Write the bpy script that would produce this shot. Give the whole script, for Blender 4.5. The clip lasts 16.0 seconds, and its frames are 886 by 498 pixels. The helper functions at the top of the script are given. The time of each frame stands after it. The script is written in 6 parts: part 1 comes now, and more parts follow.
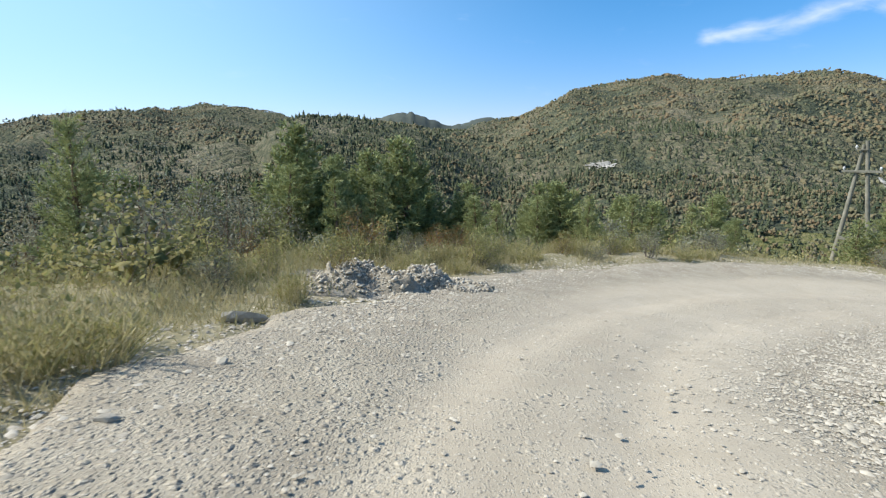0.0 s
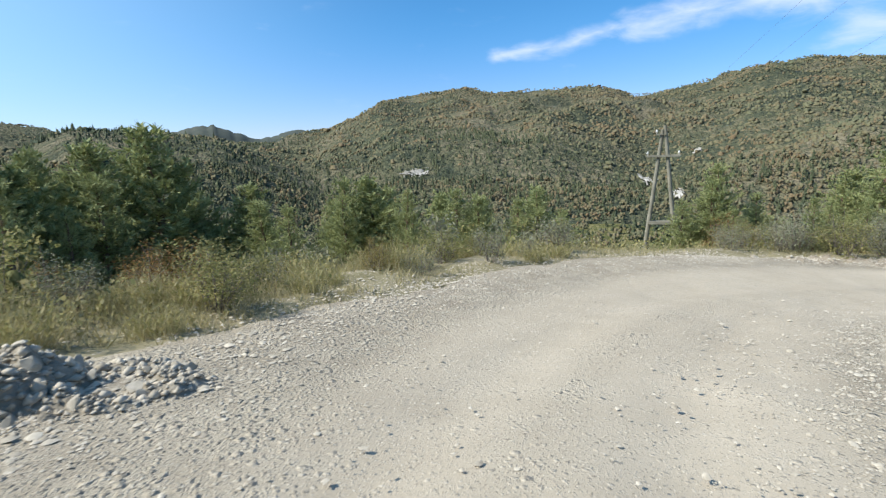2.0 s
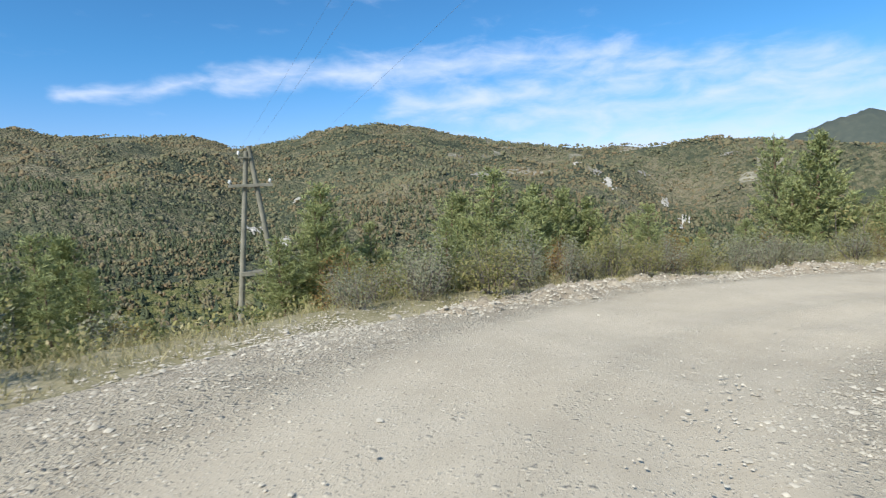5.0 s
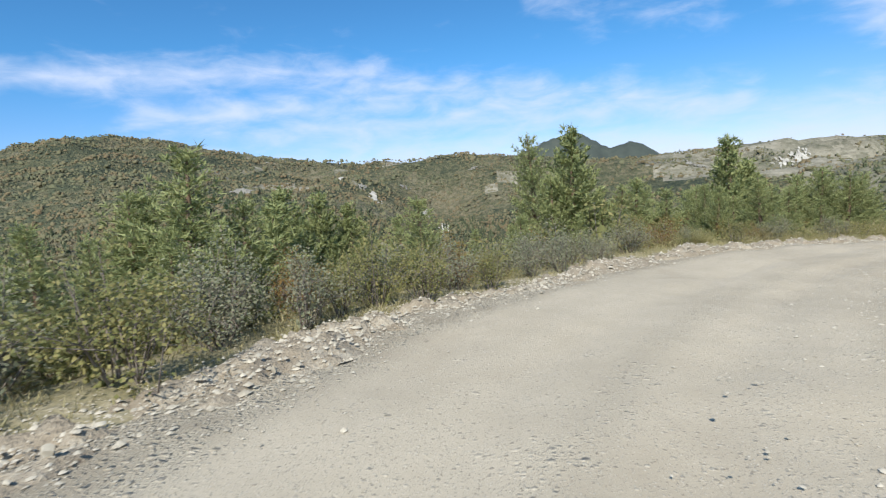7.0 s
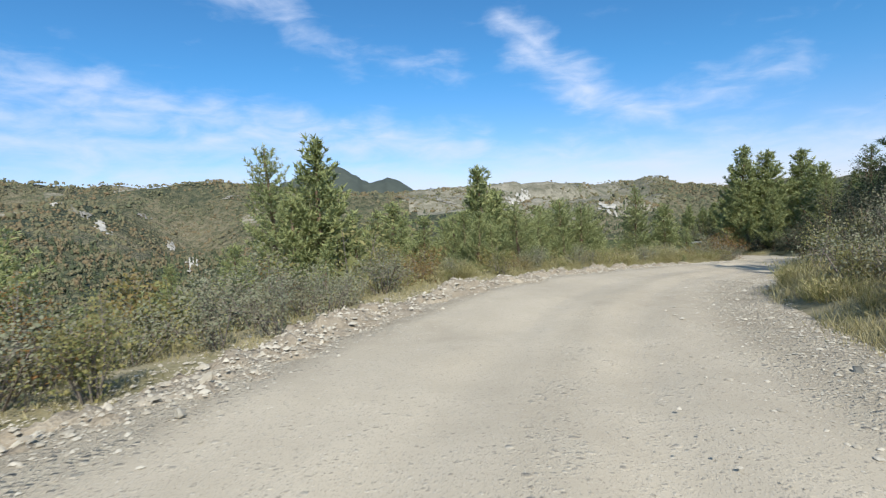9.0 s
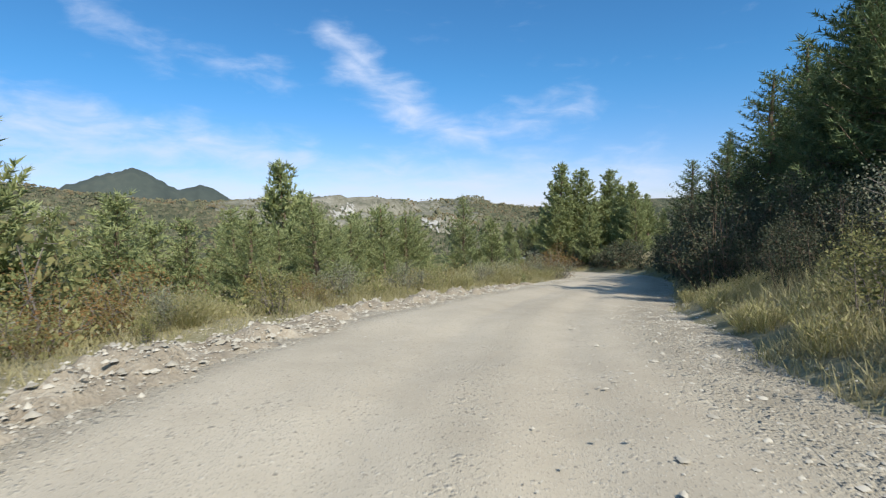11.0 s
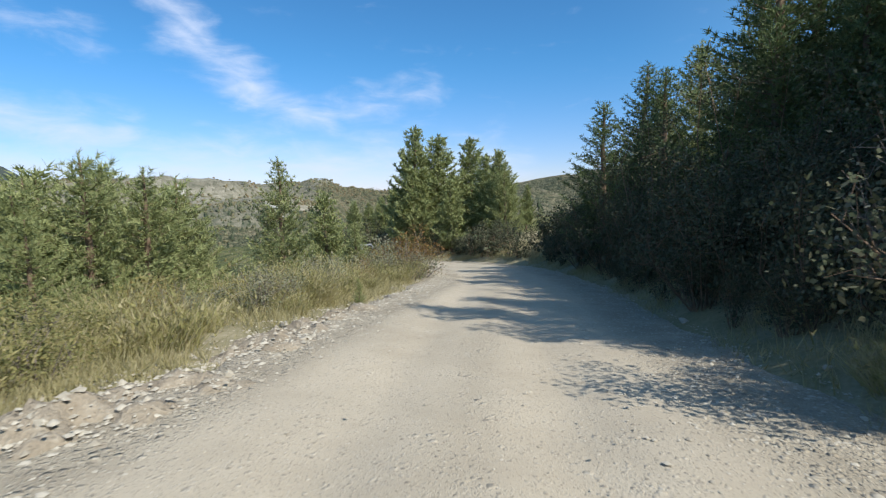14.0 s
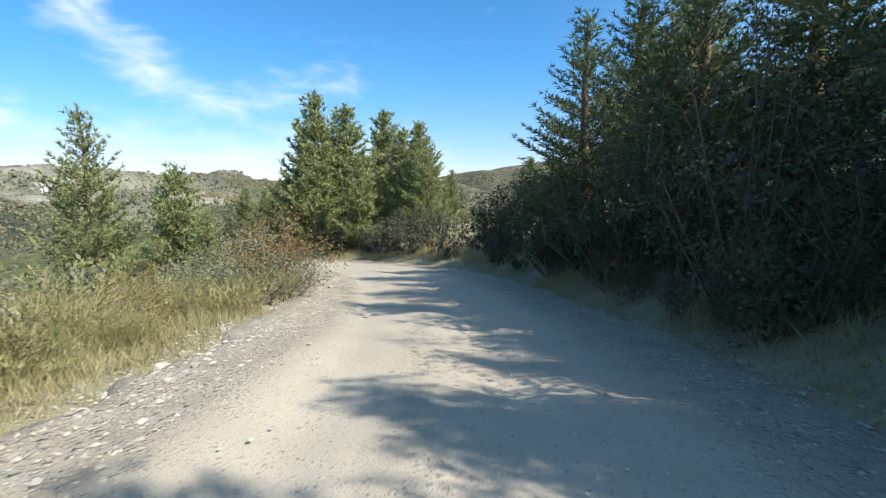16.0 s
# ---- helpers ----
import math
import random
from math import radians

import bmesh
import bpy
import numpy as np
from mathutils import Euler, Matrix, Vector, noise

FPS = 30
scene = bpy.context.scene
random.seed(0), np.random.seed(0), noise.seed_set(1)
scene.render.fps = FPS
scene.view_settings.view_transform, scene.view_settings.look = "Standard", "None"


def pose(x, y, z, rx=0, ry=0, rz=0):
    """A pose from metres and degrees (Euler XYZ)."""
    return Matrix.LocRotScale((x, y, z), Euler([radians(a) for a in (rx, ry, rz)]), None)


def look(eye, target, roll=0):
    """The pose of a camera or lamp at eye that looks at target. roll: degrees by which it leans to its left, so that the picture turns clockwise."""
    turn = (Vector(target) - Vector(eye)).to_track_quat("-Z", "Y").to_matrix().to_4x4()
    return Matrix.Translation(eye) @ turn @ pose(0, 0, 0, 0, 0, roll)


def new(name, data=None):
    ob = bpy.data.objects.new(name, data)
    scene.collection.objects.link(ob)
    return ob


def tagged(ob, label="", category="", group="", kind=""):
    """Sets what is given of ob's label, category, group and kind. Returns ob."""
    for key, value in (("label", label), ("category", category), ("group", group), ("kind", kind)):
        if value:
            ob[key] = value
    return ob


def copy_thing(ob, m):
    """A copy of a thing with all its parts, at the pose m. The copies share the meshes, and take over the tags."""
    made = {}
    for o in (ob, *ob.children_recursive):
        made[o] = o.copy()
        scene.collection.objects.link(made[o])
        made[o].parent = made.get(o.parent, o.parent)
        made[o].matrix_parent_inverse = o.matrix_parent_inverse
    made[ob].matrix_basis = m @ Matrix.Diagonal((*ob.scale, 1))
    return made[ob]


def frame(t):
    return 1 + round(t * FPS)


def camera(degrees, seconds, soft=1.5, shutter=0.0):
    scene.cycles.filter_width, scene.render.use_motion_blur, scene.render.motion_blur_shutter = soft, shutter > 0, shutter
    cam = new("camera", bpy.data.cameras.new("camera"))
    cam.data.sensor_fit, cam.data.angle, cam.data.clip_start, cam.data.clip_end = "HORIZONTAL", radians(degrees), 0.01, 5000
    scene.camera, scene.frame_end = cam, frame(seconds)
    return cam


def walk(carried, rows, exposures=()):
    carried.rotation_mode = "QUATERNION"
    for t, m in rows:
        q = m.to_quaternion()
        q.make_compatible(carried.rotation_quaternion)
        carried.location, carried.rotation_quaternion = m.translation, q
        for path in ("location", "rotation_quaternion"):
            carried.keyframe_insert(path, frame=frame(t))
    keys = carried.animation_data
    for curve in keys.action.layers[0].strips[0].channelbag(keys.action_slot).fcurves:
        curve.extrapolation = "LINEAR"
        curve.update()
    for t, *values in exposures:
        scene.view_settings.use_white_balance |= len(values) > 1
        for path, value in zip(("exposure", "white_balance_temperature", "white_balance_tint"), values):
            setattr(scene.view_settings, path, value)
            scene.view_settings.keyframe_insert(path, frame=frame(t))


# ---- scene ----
cam = camera(80.0, 16.0, soft=1.2, shutter=0.15)
walk(cam, [
    (0, pose(-0.000, -0.000, 0.000, 78.97, 0.48, 0.42)),
    (0.5, pose(0.204, 1.467, -0.277, 78.44, 1.01, -4.25)),
    (1, pose(0.525, 2.914, -0.497, 79.32, 2.32, -8.81)),
    (1.5, pose(0.965, 4.367, -0.810, 79.96, 2.69, -13.40)),
    (2, pose(1.542, 5.772, -1.058, 79.75, 2.17, -19.19)),
    (2.5, pose(2.331, 7.120, -1.326, 80.32, 3.09, -25.52)),
    (3, pose(3.252, 8.464, -1.562, 80.68, 2.04, -31.84)),
    (3.5, pose(4.307, 9.600, -1.801, 80.68, 3.20, -38.88)),
    (4, pose(5.452, 10.580, -1.961, 82.24, 2.70, -45.93)),
    (6.5, pose(12.451, 13.272, -2.798, 82.75, 4.27, -79.01)),
    (7, pose(13.966, 13.304, -2.988, 83.52, 4.43, -84.65)),
    (7.5, pose(15.455, 13.145, -3.154, 83.52, 4.60, -91.21)),
    (8, pose(16.861, 12.834, -3.298, 84.25, 4.01, -97.69)),
    (8.5, pose(18.197, 12.360, -3.422, 84.51, 3.91, -103.84)),
    (9, pose(19.490, 11.783, -3.520, 85.33, 3.11, -109.91)),
    (9.5, pose(20.868, 10.964, -3.637, 85.74, 3.08, -115.07)),
    (10, pose(22.480, 9.979, -3.810, 85.91, 2.23, -120.24)),
    (12.5, pose(29.917, 3.322, -4.382, 85.63, 1.37, -137.02)),
    (13, pose(31.267, 1.726, -4.526, 85.18, 1.17, -139.43)),
    (13.5, pose(32.506, 0.060, -4.696, 84.65, 1.02, -142.18)),
    (14, pose(33.687, -1.705, -4.907, 84.11, 1.12, -144.66)),
    (14.5, pose(34.936, -3.565, -5.096, 83.87, 0.34, -147.08)),
    (15, pose(36.060, -5.462, -5.321, 83.68, 0.28, -149.18)),
    (15.5, pose(37.118, -7.426, -5.518, 84.05, 0.31, -151.07)),
    (16, pose(38.139, -9.395, -5.771, 83.44, 0.45, -153.41)),
], exposures=[(0.0, 0.46), (4.0, 0.38), (6.5, 0.27), (10.0, 0.22), (13.0, 0.18), (14.5, 0.36), (16.0, 0.66)])

# ---- light: clear autumn sky with thin cirrus, sun low on one side ----
SUN_AZ, SUN_EL = 275.0, 44.0
world = bpy.data.worlds.new("sky")
scene.world = world
world.use_nodes = True


def link(tree, a, ao, b, bi):
    tree.links.new(a.outputs[ao], b.inputs[bi])


# wisps of cirrus: from bearing and height to bearing and height in degrees, half width, strength
STROKES = ((25, 9.6, 40, 11.4, 1.3, 0.62), (38, 11.2, 56, 12.6, 2.4, 0.66), (50, 12.0, 78, 12.6, 3.2, 0.66), (56, 8.8, 84, 9.0, 4.0, 0.62), (66, 6.8, 112, 6.4, 3.6, 0.62), (76, 11.8, 98, 8.6, 3.6, 0.62), (90, 8.8, 114, 6.2, 3.6, 0.6),
           (117, 18.6, 121.5, 15.2, 2.6, 0.66), (119, 15.6, 126, 10.8, 3.8, 0.64), (124, 10.4, 133, 7.6, 3.2, 0.56), (131, 8.0, 144, 10.8, 3.0, 0.5), (55, 2.6, 150, 2.6, 6.0, 0.62), (84, 22.6, 95, 20.0, 3.2, 0.58),
           (95, 18.5, 102, 15.0, 2.6, 0.36), (44, 20.2, 56, 20.4, 2.4, 0.32), (103, 15.4, 112, 14.4, 2.6, 0.34), (190, 16, 230, 22, 7, 0.5), (-130, 20, -80, 30, 8, 0.3))


def build_sky():
    nt = world.node_tree
    nt.nodes.clear()
    out = nt.nodes.new("ShaderNodeOutputWorld")
    bg = nt.nodes.new("ShaderNodeBackground")
    bg.inputs["Strength"].default_value = 0.11
    sky = nt.nodes.new("ShaderNodeTexSky")
    sky.sky_type = "NISHITA"
    sky.sun_disc = False
    sky.sun_elevation = radians(SUN_EL)
    sky.sun_rotation = radians(SUN_AZ)
    sky.altitude = 1500
    sky.air_density = 1.0
    sky.dust_density = 0.4
    sky.ozone_density = 4.0
    # cirrus: wisps along strokes of bearing and height, broken up by stretched noise
    tc = nt.nodes.new("ShaderNodeTexCoord")
    sep = nt.nodes.new("ShaderNodeSeparateXYZ")
    link(nt, tc, "Generated", sep, 0)

    def op(kind, a, b=0.0, c=0.0):
        n = nt.nodes.new("ShaderNodeMath")
        n.operation = kind
        for i, q in enumerate((a, b, c)):
            if isinstance(q, (int, float)):
                n.inputs[i].default_value = q
            else:
                link(nt, q[0], q[1], n, i)
        return (n, 0)

    az = op("MULTIPLY", op("ARCTAN2", (sep, "X"), (sep, "Y")), 57.2958)
    el = op("MULTIPLY", op("ARCSINE", (sep, "Z")), 57.2958)
    flat = nt.nodes.new("ShaderNodeCombineXYZ")
    link(nt, *op("MULTIPLY", az, 0.1), flat, 0)
    link(nt, *op("MULTIPLY", el, 0.1), flat, 1)
    wobble = nt.nodes.new("ShaderNodeTexNoise")
    wobble.inputs["Scale"].default_value, wobble.inputs["Detail"].default_value = 1.1, 4
    link(nt, flat, 0, wobble, "Vector")
    shift = op("MULTIPLY_ADD", (wobble, "Fac"), 6.0, -3.0)
    total = None
    for a1, e1, a2, e2, wide, much in STROKES:
        dx, dy = a2 - a1, e2 - e1
        l2 = dx * dx + dy * dy
        px, py = op("SUBTRACT", az, a1), op("SUBTRACT", op("MULTIPLY_ADD", shift, 0.45, el), e1)
        u = op("ADD", op("MULTIPLY", px, dx / l2), op("MULTIPLY", py, dy / l2))
        cut = op("MAXIMUM", op("MINIMUM", u, 1.0), 0.0)
        qx, qy = op("SUBTRACT", px, op("MULTIPLY", cut, dx)), op("SUBTRACT", py, op("MULTIPLY", cut, dy))
        d = op("SQRT", op("ADD", op("MULTIPLY", qx, qx), op("MULTIPLY", qy, qy)))
        m = op("MULTIPLY", op("MAXIMUM", op("MULTIPLY_ADD", d, -1.0 / wide, 1.0), 0.0), much)
        total = m if total is None else op("MAXIMUM", total, m)
    mp = nt.nodes.new("ShaderNodeMapping")
    mp.inputs["Rotation"].default_value = (0, 0, radians(7))
    mp.inputs["Scale"].default_value = (1.3, 3.6, 1)
    link(nt, flat, 0, mp, 0)
    n1 = nt.nodes.new("ShaderNodeTexNoise")
    n1.inputs["Scale"].default_value = 1.5
    n1.inputs["Detail"].default_value = 9
    n1.inputs["Roughness"].default_value = 0.58
    n1.inputs["Distortion"].default_value = 0.35
    link(nt, mp, 0, n1, "Vector")
    ramp = nt.nodes.new("ShaderNodeMapRange")
    ramp.interpolation_type = "SMOOTHSTEP"
    link(nt, *op("ADD", op("MULTIPLY", (n1, "Fac"), 1.15), total), ramp, 0)
    ramp.inputs[1].default_value, ramp.inputs[2].default_value = 0.66, 1.62
    ramp.inputs[3].default_value, ramp.inputs[4].default_value = 0.0, 0.92
    mix = nt.nodes.new("ShaderNodeMix"); mix.data_type = "RGBA"
    link(nt, ramp, 0, mix, 0)
    tint = nt.nodes.new("ShaderNodeMix"); tint.data_type = "RGBA"; tint.blend_type = "MULTIPLY"
    tint.inputs[0].default_value = 1.0
    link(nt, sky, 0, tint, 6)
    hue = nt.nodes.new("ShaderNodeMix"); hue.data_type = "RGBA"
    lift = nt.nodes.new("ShaderNodeMapRange"); lift.interpolation_type = "SMOOTHSTEP"
    link(nt, *el, lift, 0)
    lift.inputs[1].default_value, lift.inputs[2].default_value = -2.0, 15.0
    link(nt, lift, 0, hue, 0)
    hue.inputs[6].default_value, hue.inputs[7].default_value = (0.92, 0.84, 1.04, 1), (0.48, 0.985, 1.20, 1)
    link(nt, hue, 2, tint, 7)
    link(nt, tint, 2, mix, 6)
    mix.inputs[7].default_value = (5.7, 6.5, 8.3, 1)
    veil = nt.nodes.new("ShaderNodeMapRange"); veil.interpolation_type = "SMOOTHSTEP"
    link(nt, sep, "X", veil, 0)
    veil.inputs[1].default_value, veil.inputs[2].default_value = 0.35, -0.85
    veil.inputs[3].default_value, veil.inputs[4].default_value = 0.0, 0.55
    hazy = nt.nodes.new("ShaderNodeMix"); hazy.data_type = "RGBA"
    link(nt, veil, 0, hazy, 0)
    link(nt, mix, 2, hazy, 6)
    hazy.inputs[7].default_value = (5.2, 7.4, 9.2, 1)
    link(nt, hazy, 2, bg, 0)
    link(nt, bg, 0, out, 0)


build_sky()
sun = new("sun", bpy.data.lights.new("sun", "SUN"))
sun.data.energy, sun.data.angle, sun.data.color = 4.6, radians(0.53), (1.0, 0.96, 0.88)
sun_dir = Vector((math.sin(radians(SUN_AZ)) * math.cos(radians(SUN_EL)), math.cos(radians(SUN_AZ)) * math.cos(radians(SUN_EL)), math.sin(radians(SUN_EL))))
sun.matrix_world = look(sun_dir * 200, (0, 0, 0))


# ---- materials ----
def shader(name, stops, scale=3.0, fine=30.0, rough=0.85, bump=0.3, dist=0.02, per="", leaf=0.0, spread=1.0, bias=0.0, clump=0.0):
    """A mottled surface. stops: colours along the mottling; per: 'island' or 'object' adds a random shift; leaf: share of light let through."""
    m = bpy.data.materials.new(name)
    m.use_nodes = True
    nt = m.node_tree
    bsdf = nt.nodes["Principled BSDF"]
    outn = nt.nodes["Material Output"]
    bsdf.inputs["Roughness"].default_value = rough
    bsdf.inputs["Specular IOR Level"].default_value = 0.25
    tc = nt.nodes.new("ShaderNodeTexCoord")
    geo = nt.nodes.new("ShaderNodeNewGeometry")
    big = nt.nodes.new("ShaderNodeTexNoise")
    big.inputs["Scale"].default_value, big.inputs["Detail"].default_value = scale, 5
    small = nt.nodes.new("ShaderNodeTexNoise")
    small.inputs["Scale"].default_value, small.inputs["Detail"].default_value = fine, 4
    src = (geo, "Position") if not per else (tc, "Object")
    for n in (big, small):
        link(nt, *src, n, "Vector")
    mixf = nt.nodes.new("ShaderNodeMath"); mixf.operation = "MULTIPLY_ADD"
    link(nt, small, "Fac", mixf, 0); mixf.inputs[1].default_value = 0.55
    half = nt.nodes.new("ShaderNodeMath"); half.operation = "MULTIPLY"
    link(nt, big, "Fac", half, 0); half.inputs[1].default_value = 0.95
    link(nt, half, 0, mixf, 2)
    last = mixf
    if per:
        if per == "island":
            rnd = (geo, "Random Per Island")
        else:
            oi = nt.nodes.new("ShaderNodeObjectInfo")
            rnd = (oi, "Random")
        a = nt.nodes.new("ShaderNodeMath"); a.operation = "MULTIPLY_ADD"
        link(nt, *rnd, a, 0); a.inputs[1].default_value = spread
        link(nt, mixf, 0, a, 2)
        s = nt.nodes.new("ShaderNodeMath"); s.operation = "SUBTRACT"
        link(nt, a, 0, s, 0); s.inputs[1].default_value = spread / 2 + bias
        last = s
    ramp = nt.nodes.new("ShaderNodeValToRGB")
    els = ramp.color_ramp.elements
    n = len(stops)
    for i, c in enumerate(stops):
        p = 0.38 + 0.74 * i / max(1, n - 1) if not per else i / max(1, n - 1) * 1.0
        p = min(1.0, p)
        if i < 2:
            e = els[i]; e.position = p
        else:
            e = els.new(p)
        e.color = (*c, 1)
    link(nt, last, 0, ramp, 0)
    col = (ramp, 0)
    link(nt, *col, bsdf, "Base Color")
    if bump:
        bp = nt.nodes.new("ShaderNodeBump")
        bp.inputs["Strength"].default_value, bp.inputs["Distance"].default_value = bump, dist
        if clump:
            lumps = nt.nodes.new("ShaderNodeTexNoise")
            lumps.inputs["Scale"].default_value, lumps.inputs["Detail"].default_value = clump, 3
            link(nt, *src, lumps, "Vector")
            link(nt, lumps, "Fac", bp, "Height")
        else:
            link(nt, mixf, 0, bp, "Height")
        link(nt, bp, 0, bsdf, "Normal")
    if leaf:
        tr = nt.nodes.new("ShaderNodeBsdfTranslucent")
        link(nt, *col, tr, 0)
        mx = nt.nodes.new("ShaderNodeMixShader")
        mx.inputs[0].default_value = leaf
        link(nt, bsdf, 0, mx, 1); link(nt, tr, 0, mx, 2); link(nt, mx, 0, outn, 0)
    return m


def canopy(name, stops, scale, patch, rise):
    """A slope under a closed cover of crowns: cells of crown size, each with its own tone, in broad patches of colour."""
    m = bpy.data.materials.new(name)
    m.use_nodes = True
    nt = m.node_tree
    bsdf = nt.nodes["Principled BSDF"]
    bsdf.inputs["Roughness"].default_value = 0.95
    bsdf.inputs["Specular IOR Level"].default_value = 0.1
    geo = nt.nodes.new("ShaderNodeNewGeometry")
    warp = nt.nodes.new("ShaderNodeTexNoise")
    warp.inputs["Scale"].default_value = scale * 2.2
    warp.inputs["Detail"].default_value = 3
    link(nt, geo, "Position", warp, "Vector")
    bend = nt.nodes.new("ShaderNodeVectorMath"); bend.operation = "MULTIPLY_ADD"
    link(nt, warp, "Color", bend, 0)
    bend.inputs[1].default_value = (1.1 / scale,) * 3
    link(nt, geo, "Position", bend, 2)
    broad = nt.nodes.new("ShaderNodeTexNoise")
    broad.inputs["Scale"].default_value, broad.inputs["Detail"].default_value = patch, 5
    broad.inputs["Roughness"].default_value = 0.6
    link(nt, geo, "Position", broad, "Vector")
    total = None
    tones = []
    for k, amp in ((1.0, 1.0), (2.3, 0.55)):
        v = nt.nodes.new("ShaderNodeTexVoronoi")
        v.inputs["Scale"].default_value = scale * k
        link(nt, bend, 0, v, "Vector")
        h = nt.nodes.new("ShaderNodeMath"); h.operation = "MULTIPLY_ADD"
        link(nt, v, "Distance", h, 0)
        h.inputs[1].default_value = -amp
        if total:
            link(nt, total, 0, h, 2)
        total = h
        sep = nt.nodes.new("ShaderNodeSeparateColor")
        link(nt, v, "Color", sep, 0)
        tones.append(sep)
    f = nt.nodes.new("ShaderNodeMath"); f.operation = "MULTIPLY_ADD"
    link(nt, broad, "Fac", f, 0); f.inputs[1].default_value = 2.3; f.inputs[2].default_value = -1.06
    for q, amp in ((tones[0], 0.46), (tones[1], 0.26)):
        g = nt.nodes.new("ShaderNodeMath"); g.operation = "MULTIPLY_ADD"
        link(nt, q, 0, g, 0); g.inputs[1].default_value = amp
        link(nt, f, 0, g, 2)
        f = g
    ramp = nt.nodes.new("ShaderNodeValToRGB")
    els = ramp.color_ramp.elements
    for i, c in enumerate(stops):
        e = els[i] if i < 2 else els.new(0.5)
        e.position = i / (len(stops) - 1)
        e.color = (*c, 1)
    link(nt, f, 0, ramp, 0)
    link(nt, ramp, 0, bsdf, "Base Color")
    bp = nt.nodes.new("ShaderNodeBump")
    bp.inputs["Strength"].default_value, bp.inputs["Distance"].default_value = 0.9, rise
    link(nt, total, 0, bp, "Height")
    link(nt, bp, 0, bsdf, "Normal")
    return m


def gravel_surface():
    """Dust, grit and bedded pebbles of several sizes."""
    m = bpy.data.materials.new("dusty_gravel")
    m.use_nodes = True
    nt = m.node_tree
    bsdf = nt.nodes["Principled BSDF"]
    bsdf.inputs["Roughness"].default_value = 0.95
    bsdf.inputs["Specular IOR Level"].default_value = 0.15
    geo = nt.nodes.new("ShaderNodeNewGeometry")

    def tex(kind, scale, detail=3):
        n = nt.nodes.new(kind)
        n.inputs["Scale"].default_value = scale
        if kind == "ShaderNodeTexNoise":
            n.inputs["Detail"].default_value = detail
        link(nt, geo, "Position", n, "Vector")
        return n

    def math_node(op, a, b, clamp=False):
        n = nt.nodes.new("ShaderNodeMath")
        n.operation, n.use_clamp = op, clamp
        for i, q in enumerate((a, b)):
            if isinstance(q, (int, float)):
                n.inputs[i].default_value = q
            else:
                link(nt, q[0], q[1], n, i)
        return (n, 0)

    def mixed(fac, a, b):
        n = nt.nodes.new("ShaderNodeMix"); n.data_type = "RGBA"
        link(nt, *fac, n, 0)
        for i, q in ((6, a), (7, b)):
            if len(q) > 2:
                n.inputs[i].default_value = (*q, 1)
            else:
                link(nt, *q, n, i)
        return (n, 2)

    patch, broad, fine = tex("ShaderNodeTexNoise", 0.30, 4), tex("ShaderNodeTexNoise", 1.7, 5), tex("ShaderNodeTexNoise", 28, 3)
    near = nt.nodes.new("ShaderNodeAttribute")
    near.attribute_name = "loose"
    loose = math_node("MULTIPLY_ADD", (near, "Fac"), 1.5, True)
    link(nt, *math_node("SUBTRACT", math_node("MULTIPLY", (broad, "Fac"), 0.8), 0.5), loose[0], 2)
    dust = nt.nodes.new("ShaderNodeValToRGB")
    e = dust.color_ramp.elements
    e[0].position, e[0].color = 0.30, (0.395, 0.337, 0.252, 1)
    e[1].position, e[1].color = 0.74, (0.545, 0.475, 0.365, 1)
    link(nt, *math_node("ADD", math_node("MULTIPLY", (patch, "Fac"), 0.55), math_node("MULTIPLY", (broad, "Fac"), 0.45)), dust, 0)
    dirt = nt.nodes.new("ShaderNodeValToRGB")
    e = dirt.color_ramp.elements
    e[0].position, e[0].color = 0.3, (0.30, 0.257, 0.19, 1)
    e[1].position, e[1].color = 0.7, (0.455, 0.397, 0.30, 1)
    link(nt, broad, "Fac", dirt, 0)
    col = mixed(loose, (dust, 0), (dirt, 0))
    height = math_node("MULTIPLY", (fine, "Fac"), 0.3)
    # stone size, how round, share on the worn road, share among the loose stuff
    for scale, cut, worn, strewn in ((11, 0.28, 0.0, 0.40), (21, 0.30, 0.22, 0.74), (44, 0.32, 0.50, 0.80), (95, 0.34, 0.64, 0.78)):
        v = tex("ShaderNodeTexVoronoi", scale)
        v.inputs["Randomness"].default_value = 1.0
        body = nt.nodes.new("ShaderNodeMapRange")
        link(nt, v, "Distance", body, 0)
        body.inputs[1].default_value, body.inputs[2].default_value = cut + 0.14, cut - 0.10
        sep = nt.nodes.new("ShaderNodeSeparateColor")
        link(nt, v, "Color", sep, 0)
        share = nt.nodes.new("ShaderNodeMapRange")
        link(nt, *loose, share, 0)
        share.inputs[3].default_value, share.inputs[4].default_value = 1.45 - worn, 1.45 - strewn
        some = nt.nodes.new("ShaderNodeMath"); some.operation = "GREATER_THAN"
        link(nt, *math_node("ADD", (sep, 0), math_node("MULTIPLY", (broad, "Fac"), 0.9)), some, 0)
        link(nt, share, 0, some, 1)
        here = math_node("MULTIPLY", (body, 0), (some, 0), True)
        tone = nt.nodes.new("ShaderNodeValToRGB")
        t = tone.color_ramp.elements
        t[0].color, t[1].color = (0.23, 0.20, 0.155, 1), (0.55, 0.495, 0.40, 1)
        link(nt, sep, 1, tone, 0)
        col = mixed(math_node("MULTIPLY", here, 0.75), col, (tone, 0))
        height = math_node("ADD", height, math_node("MULTIPLY", here, 13.0 / scale))
    link(nt, *col, bsdf, "Base Color")
